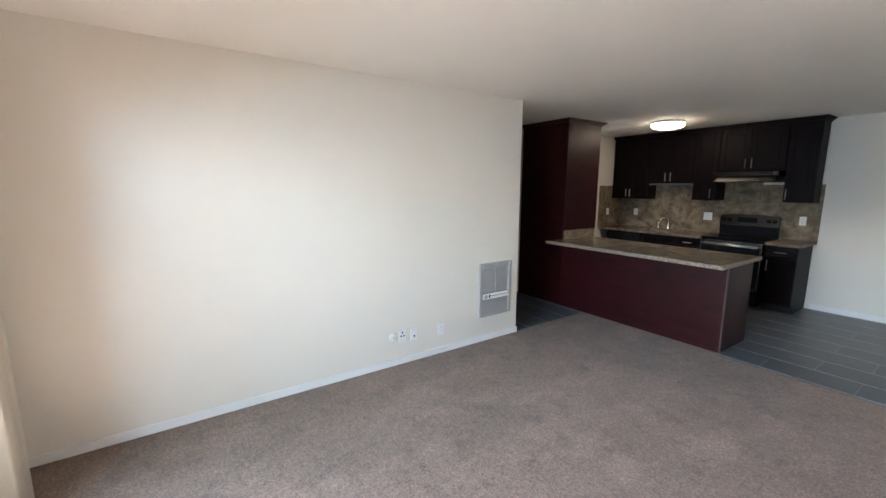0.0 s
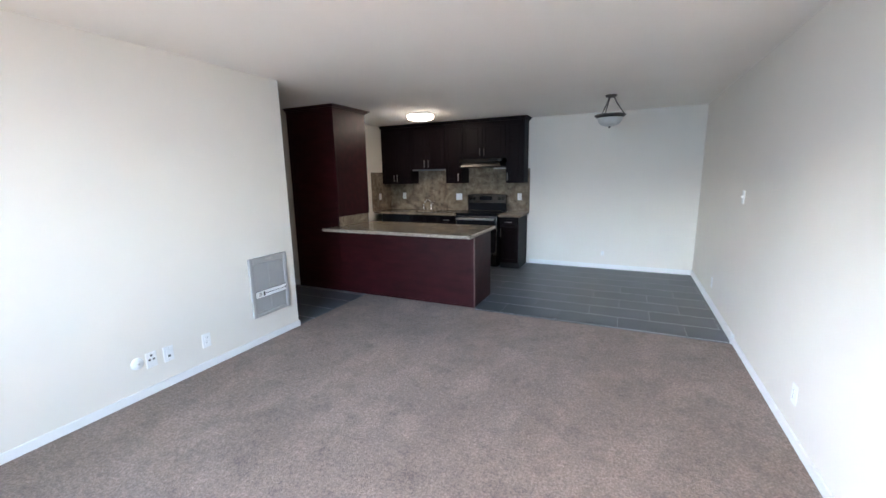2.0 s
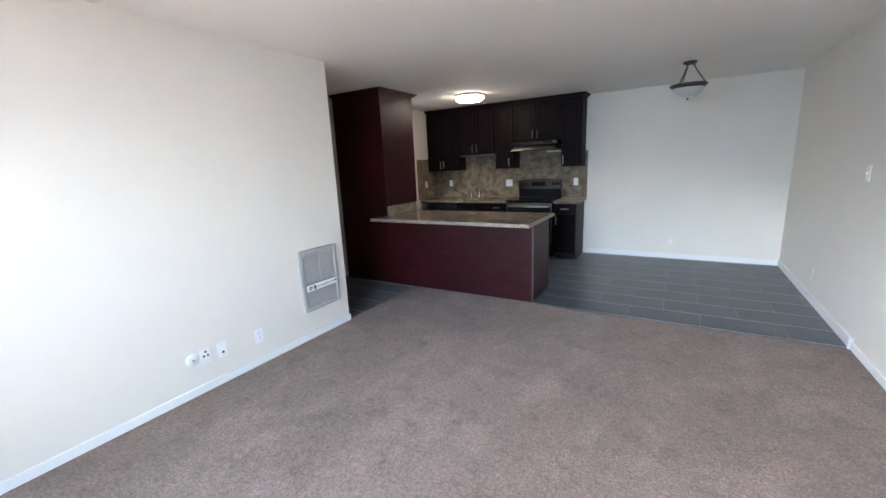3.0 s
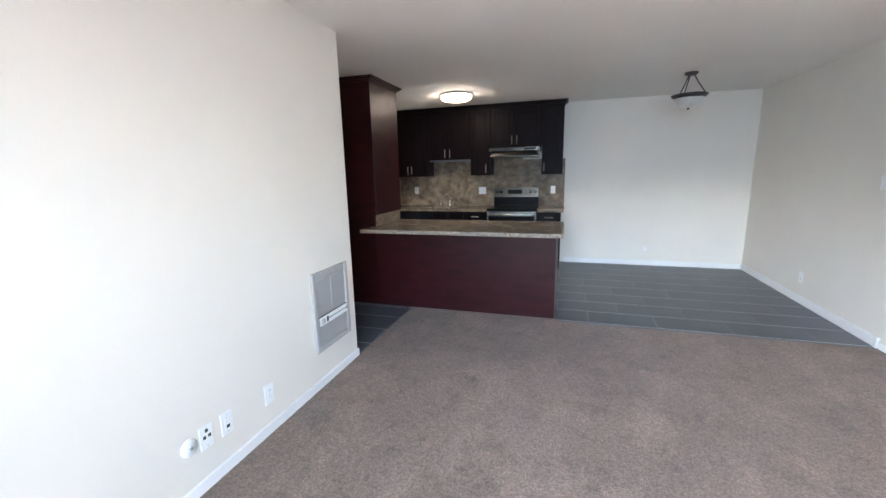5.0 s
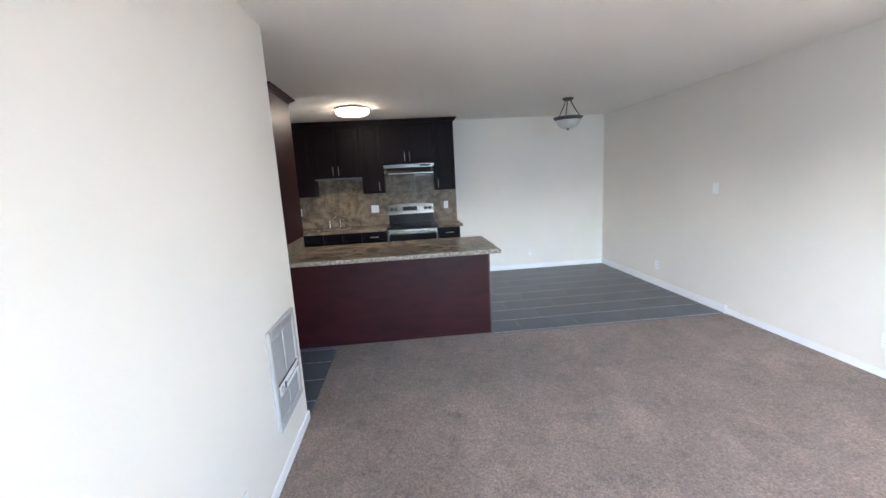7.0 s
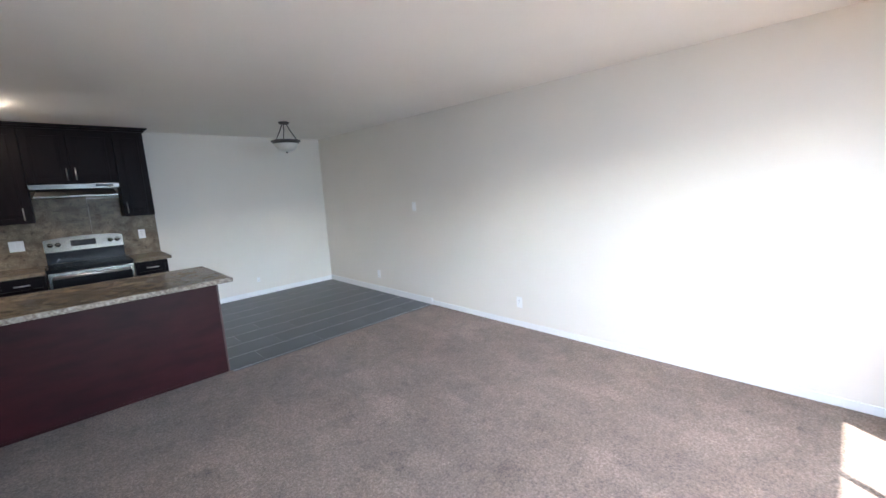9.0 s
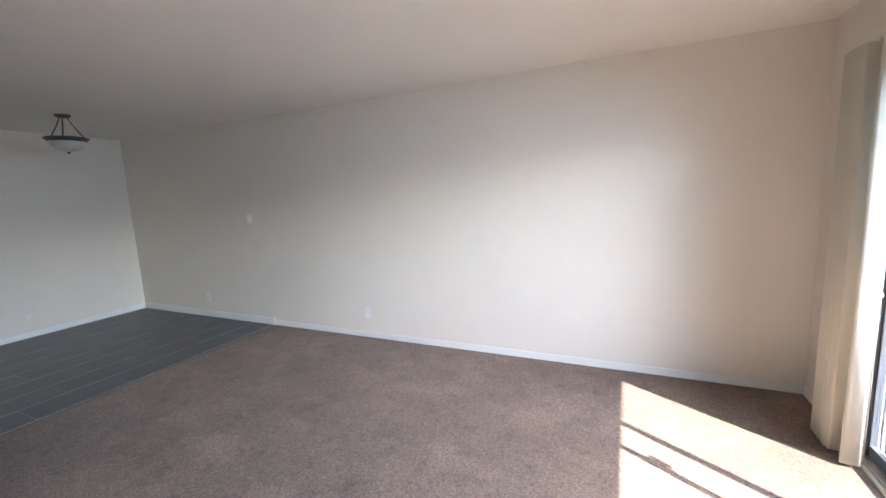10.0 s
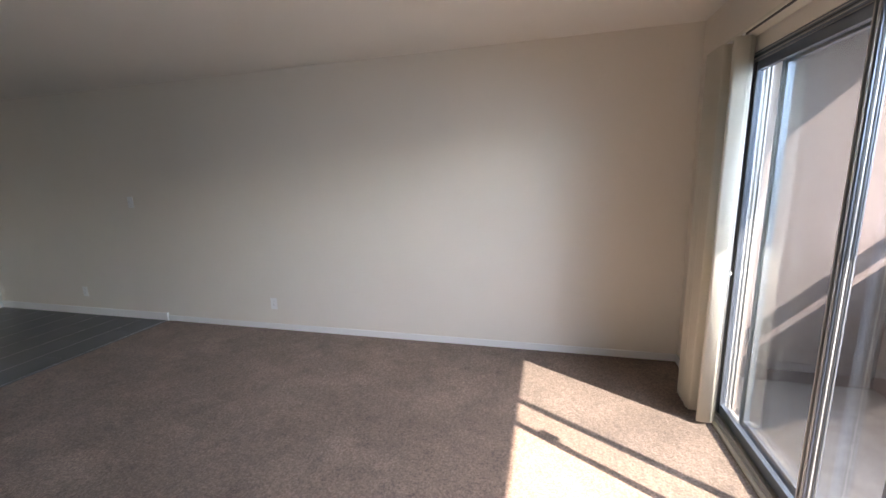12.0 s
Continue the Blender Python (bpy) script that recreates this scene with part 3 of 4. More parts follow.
part("base_strip", boxed(XP - 0.006, XP, 1.528, YP, 0.003, 0.025, bevel=0.002), M_WOODR, isl)


def chiselled(bm, a, b, z0, z1, out, deep=0.014, step=0.012):
    """A rough broken stone edge from a to b, its face outwards along out, uneven by a few millimetres."""
    a, b, out = Vector((*a, 0)), Vector((*b, 0)), Vector((*out, 0))
    n = max(2, int((b - a).length / step))
    rnd = random.Random(int(a.x * 100 + b.y * 10))
    rows = []
    for k in range(n + 1):
        p = a.lerp(b, k / n)
        q = [rnd.uniform(-0.0035, 0.0025) for _ in range(3)]
        if k in (0, n):
            q = [0, 0, 0]
        rows.append([bm.verts.new(v) for v in (p - out * deep + Vector((0, 0, z1)), p + out * (q[0] - 0.004) + Vector((0, 0, z1)), p + out * (q[1] + 0.001) + Vector((0, 0, z1 * 0.65 + z0 * 0.35)),
                                               p + out * q[2] + Vector((0, 0, z1 * 0.3 + z0 * 0.7)), p - out * 0.005 + Vector((0, 0, z0)), p - out * deep + Vector((0, 0, z0)))])
    for r0, r1 in zip(rows, rows[1:]):
        for k in range(6):
            bm.faces.new((r0[k], r1[k], r1[(k + 1) % 6], r0[(k + 1) % 6]))
    bm.faces.new(rows[0])
    bm.faces.new(rows[-1][::-1])
    bmesh.ops.recalc_face_normals(bm, faces=bm.faces)
    return bm


it = thing("countertop", (3.985, 1.465, ZT - 0.036), "brown speckled granite island top with a chiselled edge", "countertop")
IX0, IX1, IY0, IY1 = 3.985, 4.895, 1.465, 3.47
part("slab", prism([(IX0 + 0.014, IY0 + 0.014), (IX1 - 0.014, IY0 + 0.014), (IX1 - 0.014, YP - 0.002), (XP, YP - 0.002), (XP - 0.003, IY1), (IX0 + 0.014, IY1)], ZT - 0.036, ZT), M_GRANT, it,
     "polished brown speckled granite slab")
for p0, p1, o in (((IX0, IY1), (IX0, IY0 + 0.014), (-1, 0)), ((IX0 + 0.001, IY0), (IX1 - 0.014, IY0), (0, -1)), ((IX1, IY0 + 0.001), (IX1, YP - 0.002), (1, 0))):
    part("edge", chiselled(bmesh.new(), p0, p1, ZT - 0.036, ZT - 0.0002, o), M_GRANE, it, "pale rough chiselled stone edge")
slab("upstand", (XP + 0.01, 4.89, YP - 0.022, YP - 0.003, ZT, 1.01), "low granite upstand between island top and tall cabinet", "backsplash", 0.002)

# tall cabinet
pc = thing("tall_cabinet", (XP, 3.8, 0), "tall dark red-brown cabinet reaching the ceiling beside the island", "tall cabinet")
part("front_panel", boxed(XP, XP + 0.02, YP + 0.006, 4.20, 0.003, 2.385), M_WOODR, pc)
part("side_panel", boxed(XP + 0.0, 4.94, YP - 0.012, YP + 0.005, 1.011, 2.385), M_WOODR, pc)
part("side_panel", boxed(XP + 0.02, 4.94, YP + 0.0055, YP + 0.02, 0.003, 2.385), M_WOODR, pc)
part("far_panel", boxed(XP + 0.02, 4.94, 4.18, 4.20, 0.003, 2.385), M_WOODR, pc)
part("body", boxed(XP + 0.021, 4.94, YP + 0.021, 4.179, 0.01, 2.385), M_WOOD, pc)
part("corner_trim", boxed(XP - 0.006, XP + 0.02, YP - 0.016, YP + 0.014, 1.011, 2.385, bevel=0.003), M_WOODR, pc)
bm = bmesh.new()
for o, z0, z1 in ((0.012, 2.385, 2.402), (0.034, 2.402, 2.418), (0.055, 2.418, 2.432)):
    box(bm, XP - o, 4.94 + o, YP - 0.012 - o, 4.20, z0, z1)
part("crown", bm, M_WOODR, pc)

# ---- heater ----
hx0, hx1, hz0, hz1 = 2.510, 2.946, 0.258, 0.820
ht = thing("wall_heater", ((hx0 + hx1) / 2, YL, hz0), "grey enamelled recessed wall heater with a control strip", "wall heater")
bm = bmesh.new()
d0, d1 = YL - 0.0223, YL
for d in ((hx0, hx0 + 0.042, hz0, hz1), (hx1 - 0.042, hx1, hz0, hz1), (hx0 + 0.042, hx1 - 0.042, hz1 - 0.062, hz1), (hx0 + 0.042, hx1 - 0.042, hz0, hz0 + 0.042)):
    box(bm, d[0], d[1], d0, d1, d[2], d[3], 0.009)
part("frame", bm, M_HEAT, ht)
part("backing", boxed(hx0 + 0.035, hx1 - 0.035, YL - 0.0087, YL - 0.001, hz0 + 0.03, hz1 - 0.05), M_HEATD, ht)
part("centre_bar", boxed(2.7235, 2.7325, YL - 0.0161, YL - 0.0037, hz0 + 0.042, hz1 - 0.062, bevel=0.003), M_HEAT, ht)
part("strip_border", boxed(hx0 + 0.036, hx1 - 0.036, YL - 0.0220, YL - 0.0037, 0.4385, 0.5055, bevel=0.002), M_SLOT, ht, "dark outline of the control strip")
strip = part("control_strip", boxed(hx0 + 0.040, hx1 - 0.040, YL - 0.0239, YL - 0.0220, 0.441, 0.503, bevel=0.0015), M_PLATE, ht, "white control strip")
part("slider_slot", boxed(hx0 + 0.15, hx1 - 0.06, YL - 0.0248, YL - 0.0239, 0.469, 0.474), M_SLOT, strip)
part("knob", turned([(0.019, 0), (0.019, -0.006), (0.013, -0.008), (0.011, -0.012), (0.002, -0.012)], (hx0 + 0.082, YL - 0.0239, 0.472), 20, "y"), M_HEAT, strip, "grey ring knob")
part("slider", boxed(hx0 + 0.122, hx0 + 0.140, YL - 0.0298, YL - 0.0239, 0.453, 0.491, bevel=0.002), M_SLOT, strip, "black slider")
part("end_mark", boxed(hx1 - 0.056, hx1 - 0.046, YL - 0.0248, YL - 0.0239, 0.463, 0.484), M_SLOT, strip, "small black end mark")
part("badge", boxed(2.692, 2.765, YL - 0.0239, YL - 0.0223, hz1 - 0.036, hz1 - 0.019), M_NICKEL, ht, "small metal badge")
for x0, x1 in ((hx0 + 0.043, 2.7225), (2.7335, hx1 - 0.043)):
    z = hz0 + 0.048
    while z < hz1 - 0.068:
        if not 0.4285 < z < 0.5045:
            part("louvre", boxed(x0, x1, YL - 0.0136, YL - 0.0074, z, z + 0.0095), M_GRILLE, ht)
        z += 0.0125

# ---- lamps ----
kl = thing("ceiling_lamp", (5.56, 2.85, ZC), "round flush ceiling lamp, lit, with nickel bands", "ceiling lamp")
part("pan", turned([(0.155, 0.0), (0.165, -0.012), (0.17, -0.02), (0.02, -0.021)], (5.56, 2.85, ZC), 40), M_NICKEL, kl)
part("diffuser", turned([(0.185, -0.022), (0.197, -0.03), (0.195, -0.055), (0.17, -0.078), (0.10, -0.092), (0.004, -0.096)], (5.56, 2.85, ZC), 48), M_LAMP, kl, "glowing white glass diffuser")
part("band", turned([(0.186, -0.021), (0.202, -0.021), (0.202, -0.030), (0.198, -0.030)], (5.56, 2.85, ZC), 48), M_NICKEL, kl, "nickel rim band")
part("band", turned([(0.1955, -0.050), (0.199, -0.050), (0.199, -0.056), (0.1945, -0.056)], (5.56, 2.85, ZC), 48), M_NICKEL, kl, "nickel rim band")
for k in range(3):
    a = 2.2 + 2 * math.pi * k / 3
    bx, by = 5.56 + 0.2 * math.cos(a), 2.85 + 0.2 * math.sin(a)
    part("clip", boxed(bx - 0.006, bx + 0.006, by - 0.006, by + 0.006, ZC - 0.062, ZC - 0.02, bevel=0.002), M_NICKEL, kl)

lx, ly = 5.459, 0.228
dl = thing("pendant_lamp", (lx, ly, ZC), "brushed nickel bowl pendant with frosted glass, unlit", "pendant lamp")
part("canopy", turned([(0.065, 0), (0.065, -0.012), (0.05, -0.026), (0.012, -0.032)], (lx, ly, ZC), 28), M_PEWTER, dl)
part("bowl", turned([(0.146, -0.014), (0.142, -0.035), (0.126, -0.070), (0.095, -0.100), (0.045, -0.117), (0.003, -0.120)], (lx, ly, 2.195), 40), M_BULB, dl, "frosted alabaster glass bowl")
part("rim", turned([(0.142, -0.018), (0.150, -0.022), (0.156, -0.008), (0.168, -0.003), (0.176, 0.006), (0.176, 0.014), (0.168, 0.018), (0.14, 0.016)], (lx, ly, 2.195), 40), M_PEWTER, dl)
part("finial", turned([(0.012, -0.119), (0.014, -0.127), (0.006, -0.139), (0.001, -0.141)], (lx, ly, 2.195), 16), M_PEWTER, dl)
for k in range(3):
    a = 0.5 + 2 * math.pi * k / 3
    bm = tube([Vector((lx + 0.035 * math.cos(a), ly + 0.035 * math.sin(a), ZC - 0.03)), Vector((lx + 0.072 * math.cos(a), ly + 0.072 * math.sin(a), ZC - 0.10)),
               Vector((lx + 0.16 * math.cos(a), ly + 0.16 * math.sin(a), 2.205))], 0.006)
    part("arm", bm, M_PEWTER, dl)

# ---- sliding door ----
dx = XG - 0.06
dn = tagged(thing("sliding_door", (dx, (D0 + D1) / 2, 0), "aluminium sliding glass door, standing open", "sliding door"), kind="structure")
part("head", boxed(XG - 0.115, XG - 0.005, D0 + 0.03, D1 - 0.03, DH - 0.04, DH, bevel=0.002), M_ALU, dn, "dark aluminium head frame")
for y0, y1 in ((D0, D0 + 0.03), (D1 - 0.03, D1)):
    part("jamb", boxed(XG - 0.115, XG - 0.005, y0, y1, 0, DH, bevel=0.002), M_SILL, dn, "pale bare aluminium jamb")
for z0, z1 in ((1.02, 1.06), (1.07, 1.078), (1.15, 1.158), (0.30, 0.306)):
    part("slot", boxed(XG - 0.006, XG - 0.0035, D0 + 0.018, D0 + 0.025, z0, z1), M_SLOT, dn, "small black slot")
bm = bmesh.new()
box(bm, XG - 0.125, XG + 0.012, D0, D1, 0.0, 0.018, 0.002)
for x in (-0.10, -0.066, -0.032, -0.004):
    box(bm, XG + x - 0.003, XG + x + 0.003, D0 + 0.03, D1 - 0.03, 0.018, 0.034)
part("threshold_track", bm, M_SILL, dn)


part("threshold_strip", boxed(XG + 0.013, XG + 0.034, D0, D1, 0.0, 0.014, bevel=0.003), M_BLIND, dn, "cream threshold strip")


def sash(y0, y1, x, w0, w1, name, deep=0.015):
    bm = bmesh.new()
    z0, z1 = 0.035, DH - 0.042
    box(bm, x - 0.015, x + 0.015, y0, y0 + w0, z0, z1, 0.002)
    box(bm, x - deep, x + 0.015, y1 - w1, y1, z0, z1, 0.002)
    box(bm, x - 0.013, x + 0.013, y0 + w0, y1 - w1, z0, z0 + 0.06, 0.002)
    box(bm, x - 0.013, x + 0.013, y0 + w0, y1 - w1, z1 - 0.045, z1, 0.002)
    box(bm, x + 0.015, x + 0.019, y1 - w1 * 0.6, y1 - w1 * 0.4, z0, z1)
    box(bm, x + 0.015, x + 0.019, y0 + w0 * 0.4, y0 + w0 * 0.6, z0, z1)
    p = part(name, bm, M_ALU, dn)
    part("pane", boxed(x - 0.0025, x + 0.0025, y0 + w0, y1 - w1, z0 + 0.06, z1 - 0.045), M_GLASS, p, "clear glass pane")
    return p


fs = sash(D0 + 0.03, 0.572, XG - 0.035, 0.05, 0.036, "fixed_sash", 0.026)
for y, o in ((0.538, 0.006), (0.548, 0.009), (0.559, 0.006)):
    part("rib", boxed(XG - 0.0205, XG - 0.02 + o, y, y + 0.005, 0.036, DH - 0.043), M_SILL if o < 0.008 else M_ALUD, fs)
for x, m in ((-0.029, M_SLOT), (-0.037, M_SILL), (-0.045, M_SLOT), (-0.055, M_ALUD)):
    part("rib", boxed(XG + x - 0.0022, XG + x + 0.0022, 0.572, 0.5745, 0.036, DH - 0.043), m, fs)
for y, m in ((0.004, M_SLOT), (0.012, M_SILL), (0.021, M_SLOT), (0.031, M_ALUD), (0.041, M_SLOT)):
    part("rib", boxed(XG - 0.0205, XG - 0.016, D0 + 0.03 + y, D0 + 0.0345 + y, 0.036, DH - 0.043), m, fs)
for x, m in ((-0.009, M_SILL), (-0.015, M_SLOT), (-0.105, M_SLOT), (-0.085, M_ALUD), (-0.065, M_SLOT)):
    part("rib", boxed(XG + x - 0.002, XG + x + 0.002, D0 + 0.03, D0 + 0.034, 0.036, DH - 0.043), m, dn)
for x, m in ((-0.018, M_SILL), (-0.058, M_SLOT), (-0.078, M_SILL)):
    part("rib", boxed(XG + x - 0.002, XG + x + 0.002, D0 + 0.034, D1 - 0.034, DH - 0.0415, DH - 0.04), m, dn)
for z, m in ((0.010, M_SILL), (0.022, M_SLOT), (0.032, M_SILL)):
    part("rib", boxed(XG - 0.005, XG - 0.0025, D0 + 0.034, D1 - 0.034, DH - z - 0.002, DH - z + 0.002), m, dn)
part("keeper", boxed(XG - 0.0205, XG - 0.014, D0 + 0.05, D0 + 0.058, 1.08, 1.11), M_SLOT, fs, "black lock keeper slot")
sash(1.45, D1 - 0.03, XG - 0.045, 0.06, 0.05, "fixed_sash")
sl = sash(-0.12, 0.854, XG - 0.095, 0.05, 0.036, "sliding_sash")
part("latch_pull", boxed(XG - 0.080, XG - 0.068, 0.796, 0.823, 1.005, 1.092, bevel=0.004), M_BLACK, sl, "black pull handle")
part("lever", tube([Vector((XG - 0.066, 0.806, 1.03)), Vector((XG - 0.058, 0.809, 1.045)), Vector((XG - 0.062, 0.812, 1.068))], 0.004), M_STEEL, sl, "small metal latch lever")
part("outer_pull", boxed(XG - 0.135, XG - 0.111, 0.790, 0.823, 1.005, 1.092, bevel=0.004), M_BLACK, sl, "black outer pull handle")
part("latch", turned([(0.011, 0), (0.011, 0.006), (0.020, 0.010), (0.018, 0.022), (0.002, 0.024)], (XG - 0.02, -0.246, 0.895), 14, "x"), M_PLATE, dn, "small white latch knob")

# ---- vertical blinds ----
vb = thing("vertical_blinds", (XG + 0.1, -0.3, 2.15), "cream vertical blinds drawn open into stacks", "vertical blinds")
part("headrail", boxed(XG + 0.013, XG + 0.092, -0.56, D1 + 0.32, 2.118, 2.136, bevel=0.002), M_BLIND, vb, "cream blind headrail")
part("wall_strip", boxed(XG + 0.001, XG + 0.012, -0.56, D1 + 0.32, 2.118, 2.175, bevel=0.002), M_BLIND, vb, "cream mounting strip")
part("track", boxed(XG + 0.074, XG + 0.084, -0.22, D1 + 0.31, 2.112, 2.118), M_SLOT, vb, "dark track groove")


def slat(y, ang, x=XG + 0.073, w=0.089):
    lo = random.uniform(0.014, 0.026)
    bm = bmesh.new()
    n, t = 6, 0.0016
    rows = []
    for s in (-1, 1):
        row = []
        for k in range(n + 1):
            u = (k / n - 0.5) * w
            c = 0.005 * math.cos(math.pi * (k / n - 0.5)) + s * t / 2
            p = Matrix.Rotation(radians(ang), 3, "Z") @ Vector((u, c, 0))
            row.append([bm.verts.new((x + p.x, y + p.y, z)) for z in (lo, 2.106)])
        rows.append(row)
    for s in range(2):
        for k in range(n):
            f = bm.faces.new((rows[s][k][0], rows[s][k + 1][0], rows[s][k + 1][1], rows[s][k][1]))
            f.smooth = True
    for k in (0, n):
        bm.faces.new((rows[0][k][0], rows[1][k][0], rows[1][k][1], rows[0][k][1]))
    for z in (0, 1):
        for k in range(n):
            bm.faces.new((rows[0][k][z], rows[0][k + 1][z], rows[1][k + 1][z], rows[1][k][z]))
    sl_ = part("slat", bm, M_BLIND, vb)
    part("carrier", boxed(x - 0.004, x + 0.004, y - 0.004, y + 0.004, 2.104, 2.118), M_PLATE, sl_)


for k in range(14):
    slat(-0.448 + k * 0.0145, random.uniform(-4, 4), XG + 0.096 + random.uniform(-0.004, 0.004), 0.084)
# narrow filler slats, added to stop sun leaking between stack and front slats
for k in range(6):
    slat(-0.232 + k * 0.015, random.uniform(-3, 3), XG + 0.052, 0.052)
slat(-0.142, -2, XG + 0.086, 0.078)
slat(-0.130, -3, XG + 0.088, 0.078)
for k in range(10):
    slat(2.50 + k * 0.02, random.uniform(-4, 4), XG + 0.078 + random.uniform(-0.005, 0.005))

# ---- balcony ----
structure("balcony_floor", boxed(BX - 0.15, XG - T, BY0, BY1, BZ - 0.15, BZ), M_CONC, "bare weathered concrete balcony floor", "balcony floor")
structure("balcony_wall", boxed(-2.14, XG - T, BY0 - 0.2, BY0, -0.3, 2.42), M_STUCCO, "mauve stucco side wall of the balcony", "wall")
structure("balcony_wall", boxed(-2.17, XG - T, BY1, BY1 + 0.2, -0.3, 2.42), M_STUCCO, "mauve stucco far side wall of the balcony", "wall")
structure("balcony_parapet", boxed(-2.18, BX, BY0, BY1, BZ, 0.855, bevel=0.004), M_STUCCO, "solid mauve stucco balcony parapet", "parapet")
structure("balcony_ceiling", boxed(-2.13, XG - T - 0.02, BY0 - 0.2, BY1 + 0.2, 2.42, 2.62), M_STUCCO, "underside of the balcony above", "ceiling")
structure("exterior_wall", boxed(XG - T - 0.02, XG - T, BY0, D0, BZ, 2.42), M_STUCCO, "mauve stucco outer wall beside the door", "wall")
structure("exterior_wall", boxed(XG - T - 0.02, XG - T, D1, BY1, BZ, 2.42), M_STUCCO, "mauve stucco outer wall beside the door", "wall")
rl = thing("balcony_rail", (-2.055, 1, 0.856), "dark maroon painted timber rail above the parapet", "balcony rail")
part("beam", boxed(-2.075, -2.035, BY0 + 0.002, BY1 - 0.002, 0.940, 1.06, bevel=0.004), M_RAIL, rl)
for y in (0.1, 1.3, 2.5):
    part("post", boxed(-2.07, -2.04, y - 0.04, y + 0.04, 0.856, 0.940), M_RAIL, rl)
# unseen bank, added only to close the place and block low skylight
structure("backdrop", boxed(-24.6, -24, -9, 45, -3.0, 3.4), M_GROUND, "plain unseen bank added to cut off the low sky", "backdrop")
structure("ground", boxed(-300, 300, -300, 300, -3.3, -3.0), M_GROUND, "planted ground below the balcony", "ground")


def tree(at, h, spread, label, leaves=60):
    t = thing("tree", at, label, "tree", "trees beyond the balcony")
    bm = bmesh.new()
    rnd = random.Random(int(at[0] * 31 + at[1] * 7))
    tips = []

    def limb(a, d, length, r, depth):
        steps = 4
        p, rr = Vector(a), r
        for s in range(steps):
            d = (d + Vector([rnd.uniform(-0.18, 0.18) for _ in range(3)])).normalized()
            q = p + d * length / steps
            rod(bm, p, q, rr, 6)
            p, rr = q, rr * 0.84
            if depth > 0 and s > 0:
                for _ in range(2):
                    nd = (d + Vector((rnd.uniform(-1, 1), rnd.uniform(-1, 1), rnd.uniform(-0.1, 0.5)))).normalized()
                    limb(p, nd, length * 0.6, rr * 0.55, depth - 1)
            if depth <= 1:
                tips.append(p.copy())

    limb(at, Vector((0, 0, 1)), h * 0.75, 0.13, 3)
    part("trunk", bm, M_BARK, t)
    verts, faces = [], []
    for p in tips:
        for _ in range(leaves):
            c = p + Vector([rnd.gauss(0, spread * 0.13) for _ in range(3)])
            u = Vector([rnd.uniform(-1, 1) for _ in range(3)]).normalized()
            v = u.cross(Vector([rnd.uniform(-1, 1) for _ in range(3)])).normalized()
            s = rnd.uniform(0.02, 0.05)
            b = len(verts)
            verts.extend([c - u * s, c + v * s * 0.45, c + u * s, c - v * s * 0.45])
            faces.append((b, b + 1, b + 2, b + 3))
    me = bpy.data.meshes.new("crown")
    o = origin(t)
    me.from_pydata([v - o for v in verts], [], faces)
    me.materials.append(M_LEAF)
    ob = new("crown", me)
    ob.parent = t
    ob["kind"] = "stuff"


tree((-6.0, -5.4, -3.0), 6.5, 2.4, "green leafy tree beyond the balcony parapet")
tree((-5.0, -4.6, -3.0), 5.2, 2.0, "young green leafy tree close to the balcony")
tree((-8.5, -6.2, -3.0), 8.0, 2.8, "tall green leafy tree farther beyond the balcony")
tree((-5.2, -8.5, -3.0), 7.5, 2.8, "green leafy tree beside the balcony wall")
tree((-12.0, -7.0, -3.0), 8.5, 3.2, "distant green leafy tree")
tree((-10.0, -10.5, -3.0), 8.5, 3.2, "distant green leafy tree among others")


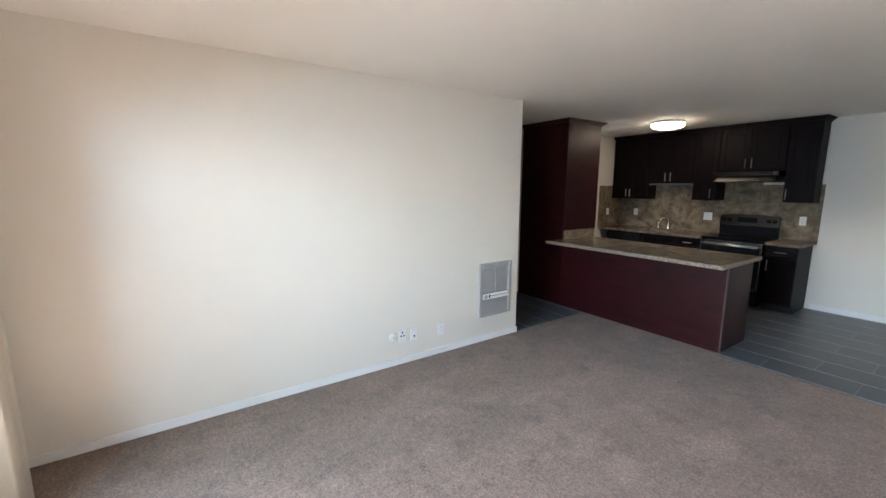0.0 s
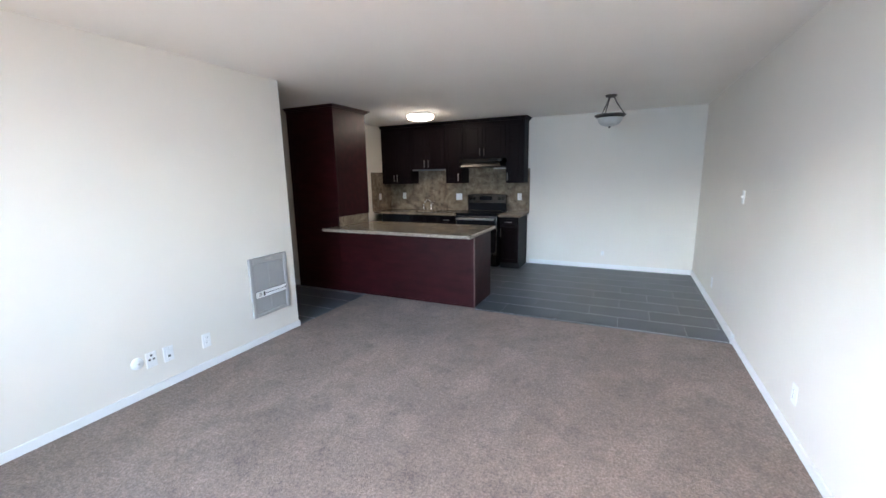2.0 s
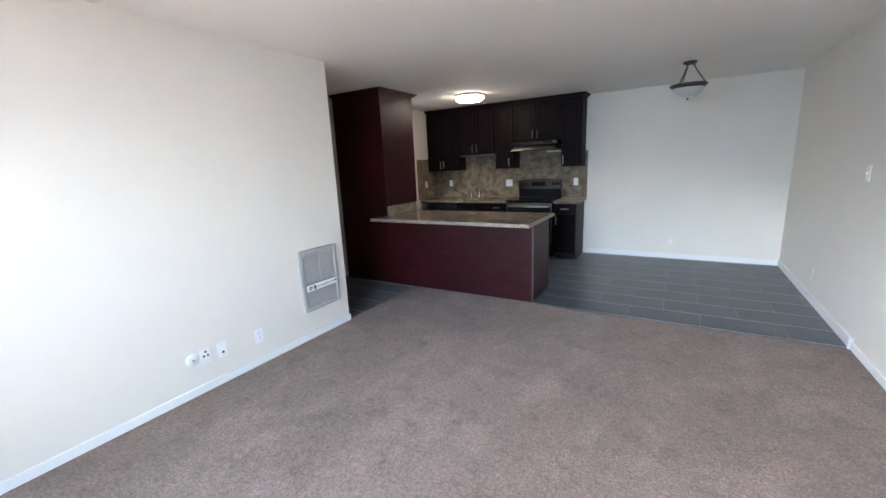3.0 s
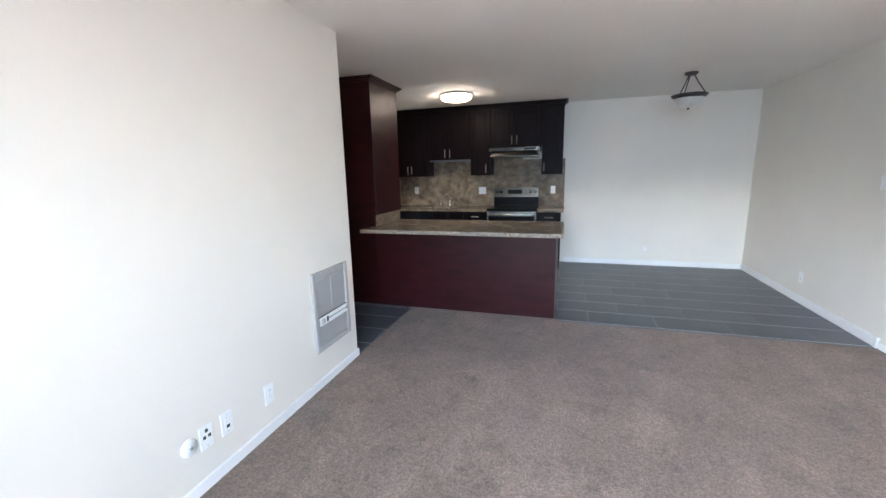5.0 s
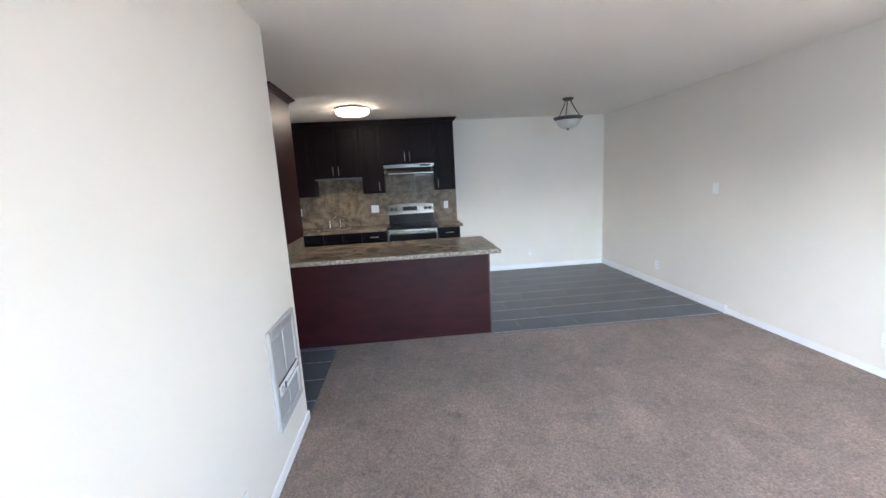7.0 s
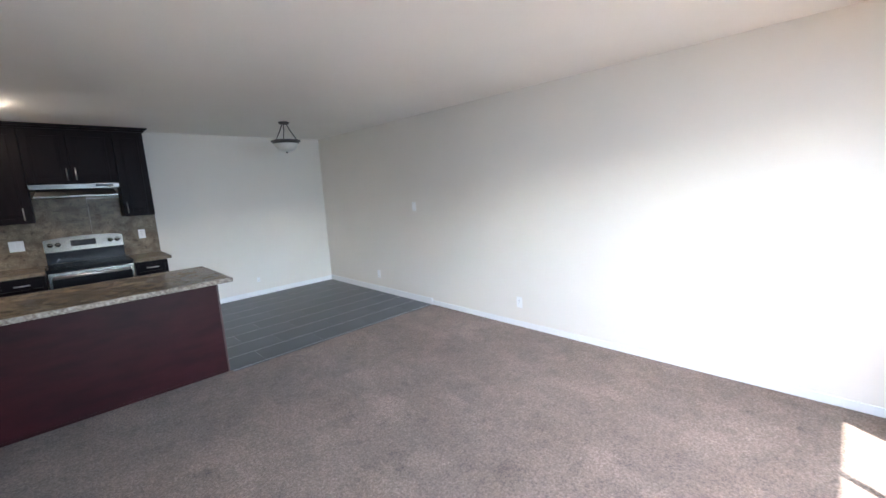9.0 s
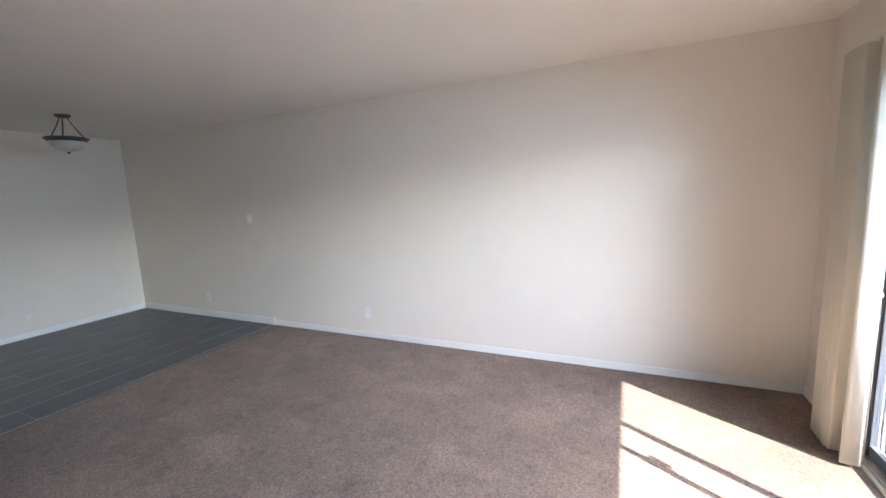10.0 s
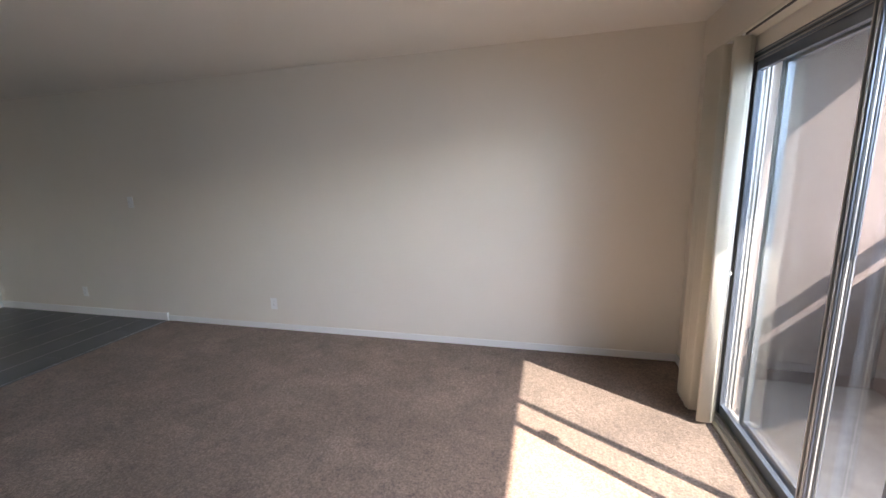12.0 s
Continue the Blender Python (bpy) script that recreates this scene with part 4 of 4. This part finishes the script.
def shrub(at, r, label):
    s = thing("shrub", at, label, "shrub", "shrubs below the balcony")
    rnd = random.Random(int(at[0] * 17 + at[1] * 3))
    bm = bmesh.new()
    for _ in range(7):
        top = Vector(at) + Vector((rnd.uniform(-r, r) * 0.6, rnd.uniform(-r, r) * 0.6, r * rnd.uniform(0.9, 1.5)))
        rod(bm, at, top, 0.025, 6)
    part("stem", bm, M_BARK, s)
    verts, faces = [], []
    for _ in range(2600):
        d = Vector([rnd.gauss(0, 1) for _ in range(3)]).normalized() * r * rnd.uniform(0.55, 1.05)
        c = Vector((d.x, d.y, abs(d.z) * 1.4 + 0.2))
        u = Vector([rnd.uniform(-1, 1) for _ in range(3)]).normalized()
        v = u.cross(Vector([rnd.uniform(-1, 1) for _ in range(3)])).normalized()
        q = rnd.uniform(0.03, 0.07)
        b = len(verts)
        verts.extend([c - u * q, c + v * q * 0.5, c + u * q, c - v * q * 0.5])
        faces.append((b, b + 1, b + 2, b + 3))
    me = bpy.data.meshes.new("foliage")
    me.from_pydata(verts, [], faces)
    me.materials.append(M_LEAF)
    ob = new("foliage", me)
    ob.parent = s
    ob["kind"] = "stuff"


for k in range(8):
    shrub((-14 + 1.6 * k, -13.5 + 0.35 * (k % 3), -3.0), 1.7, "dense green shrub in a far row")
for k in range(4):
    shrub((-7.5 + 1.1 * k, -6.8 - 0.4 * (k % 2), -3.0), 1.2, "green shrub under the trees")

# ---- tiles, last ----
TX, TY, GR = 0.32, 0.606, 0.0095
tile_meshes = {}
structure_floor = structure("floor", boxed(XE, XB, YR, 6.2, -0.011, -0.0008), M_GROUT, "grey plank tiles laid in a running bond, grout paled for glinting joints", "tiled floor")


def tile(x0, x1, y0, y1):
    if x1 - x0 < 0.02 or y1 - y0 < 0.02:
        return
    key = (round(x1 - x0, 3), round(y1 - y0, 3))
    if key not in tile_meshes:
        w, d = key[0] - GR, key[1] - 0.0018
        tile_meshes[key] = mesh("tile", boxed(-w / 2, w / 2, -d / 2, d / 2, -0.0045, 0.0, bevel=0.0005), M_TILE, (0, 0, 0))
    ob = new("tile", tile_meshes[key])
    ob.location = ((x0 + x1) / 2, (y0 + y1) / 2, rnd_tile.uniform(-0.0001, 0.0003))
    ob.rotation_euler = (rnd_tile.uniform(-0.0001, 0.0001), rnd_tile.uniform(-0.0002, 0.0002), 0)
    ob.parent = structure_floor


rnd_tile = random.Random(5)


def lay(x0, x1, ylo, yhi, row):
    y = -0.01 - 3 * TY + (TY / 2 if row % 2 else 0)
    while y < yhi:
        tile(x0, x1, max(y, ylo), min(y + TY, yhi))
        y += TY


for row in range(-5, 10):
    x0, x1 = 4.245 + row * TX, 4.245 + (row + 1) * TX
    if x1 > XT + 0.005:
        lay(max(x0, XT + 0.002), min(x1, XB), YR, YK if x1 > XP + 0.3 else 6.2, row)
    if x0 < XT and x1 > XE:
        lay(max(x0, XE), min(x1, XT), 3.03, 6.2, row)
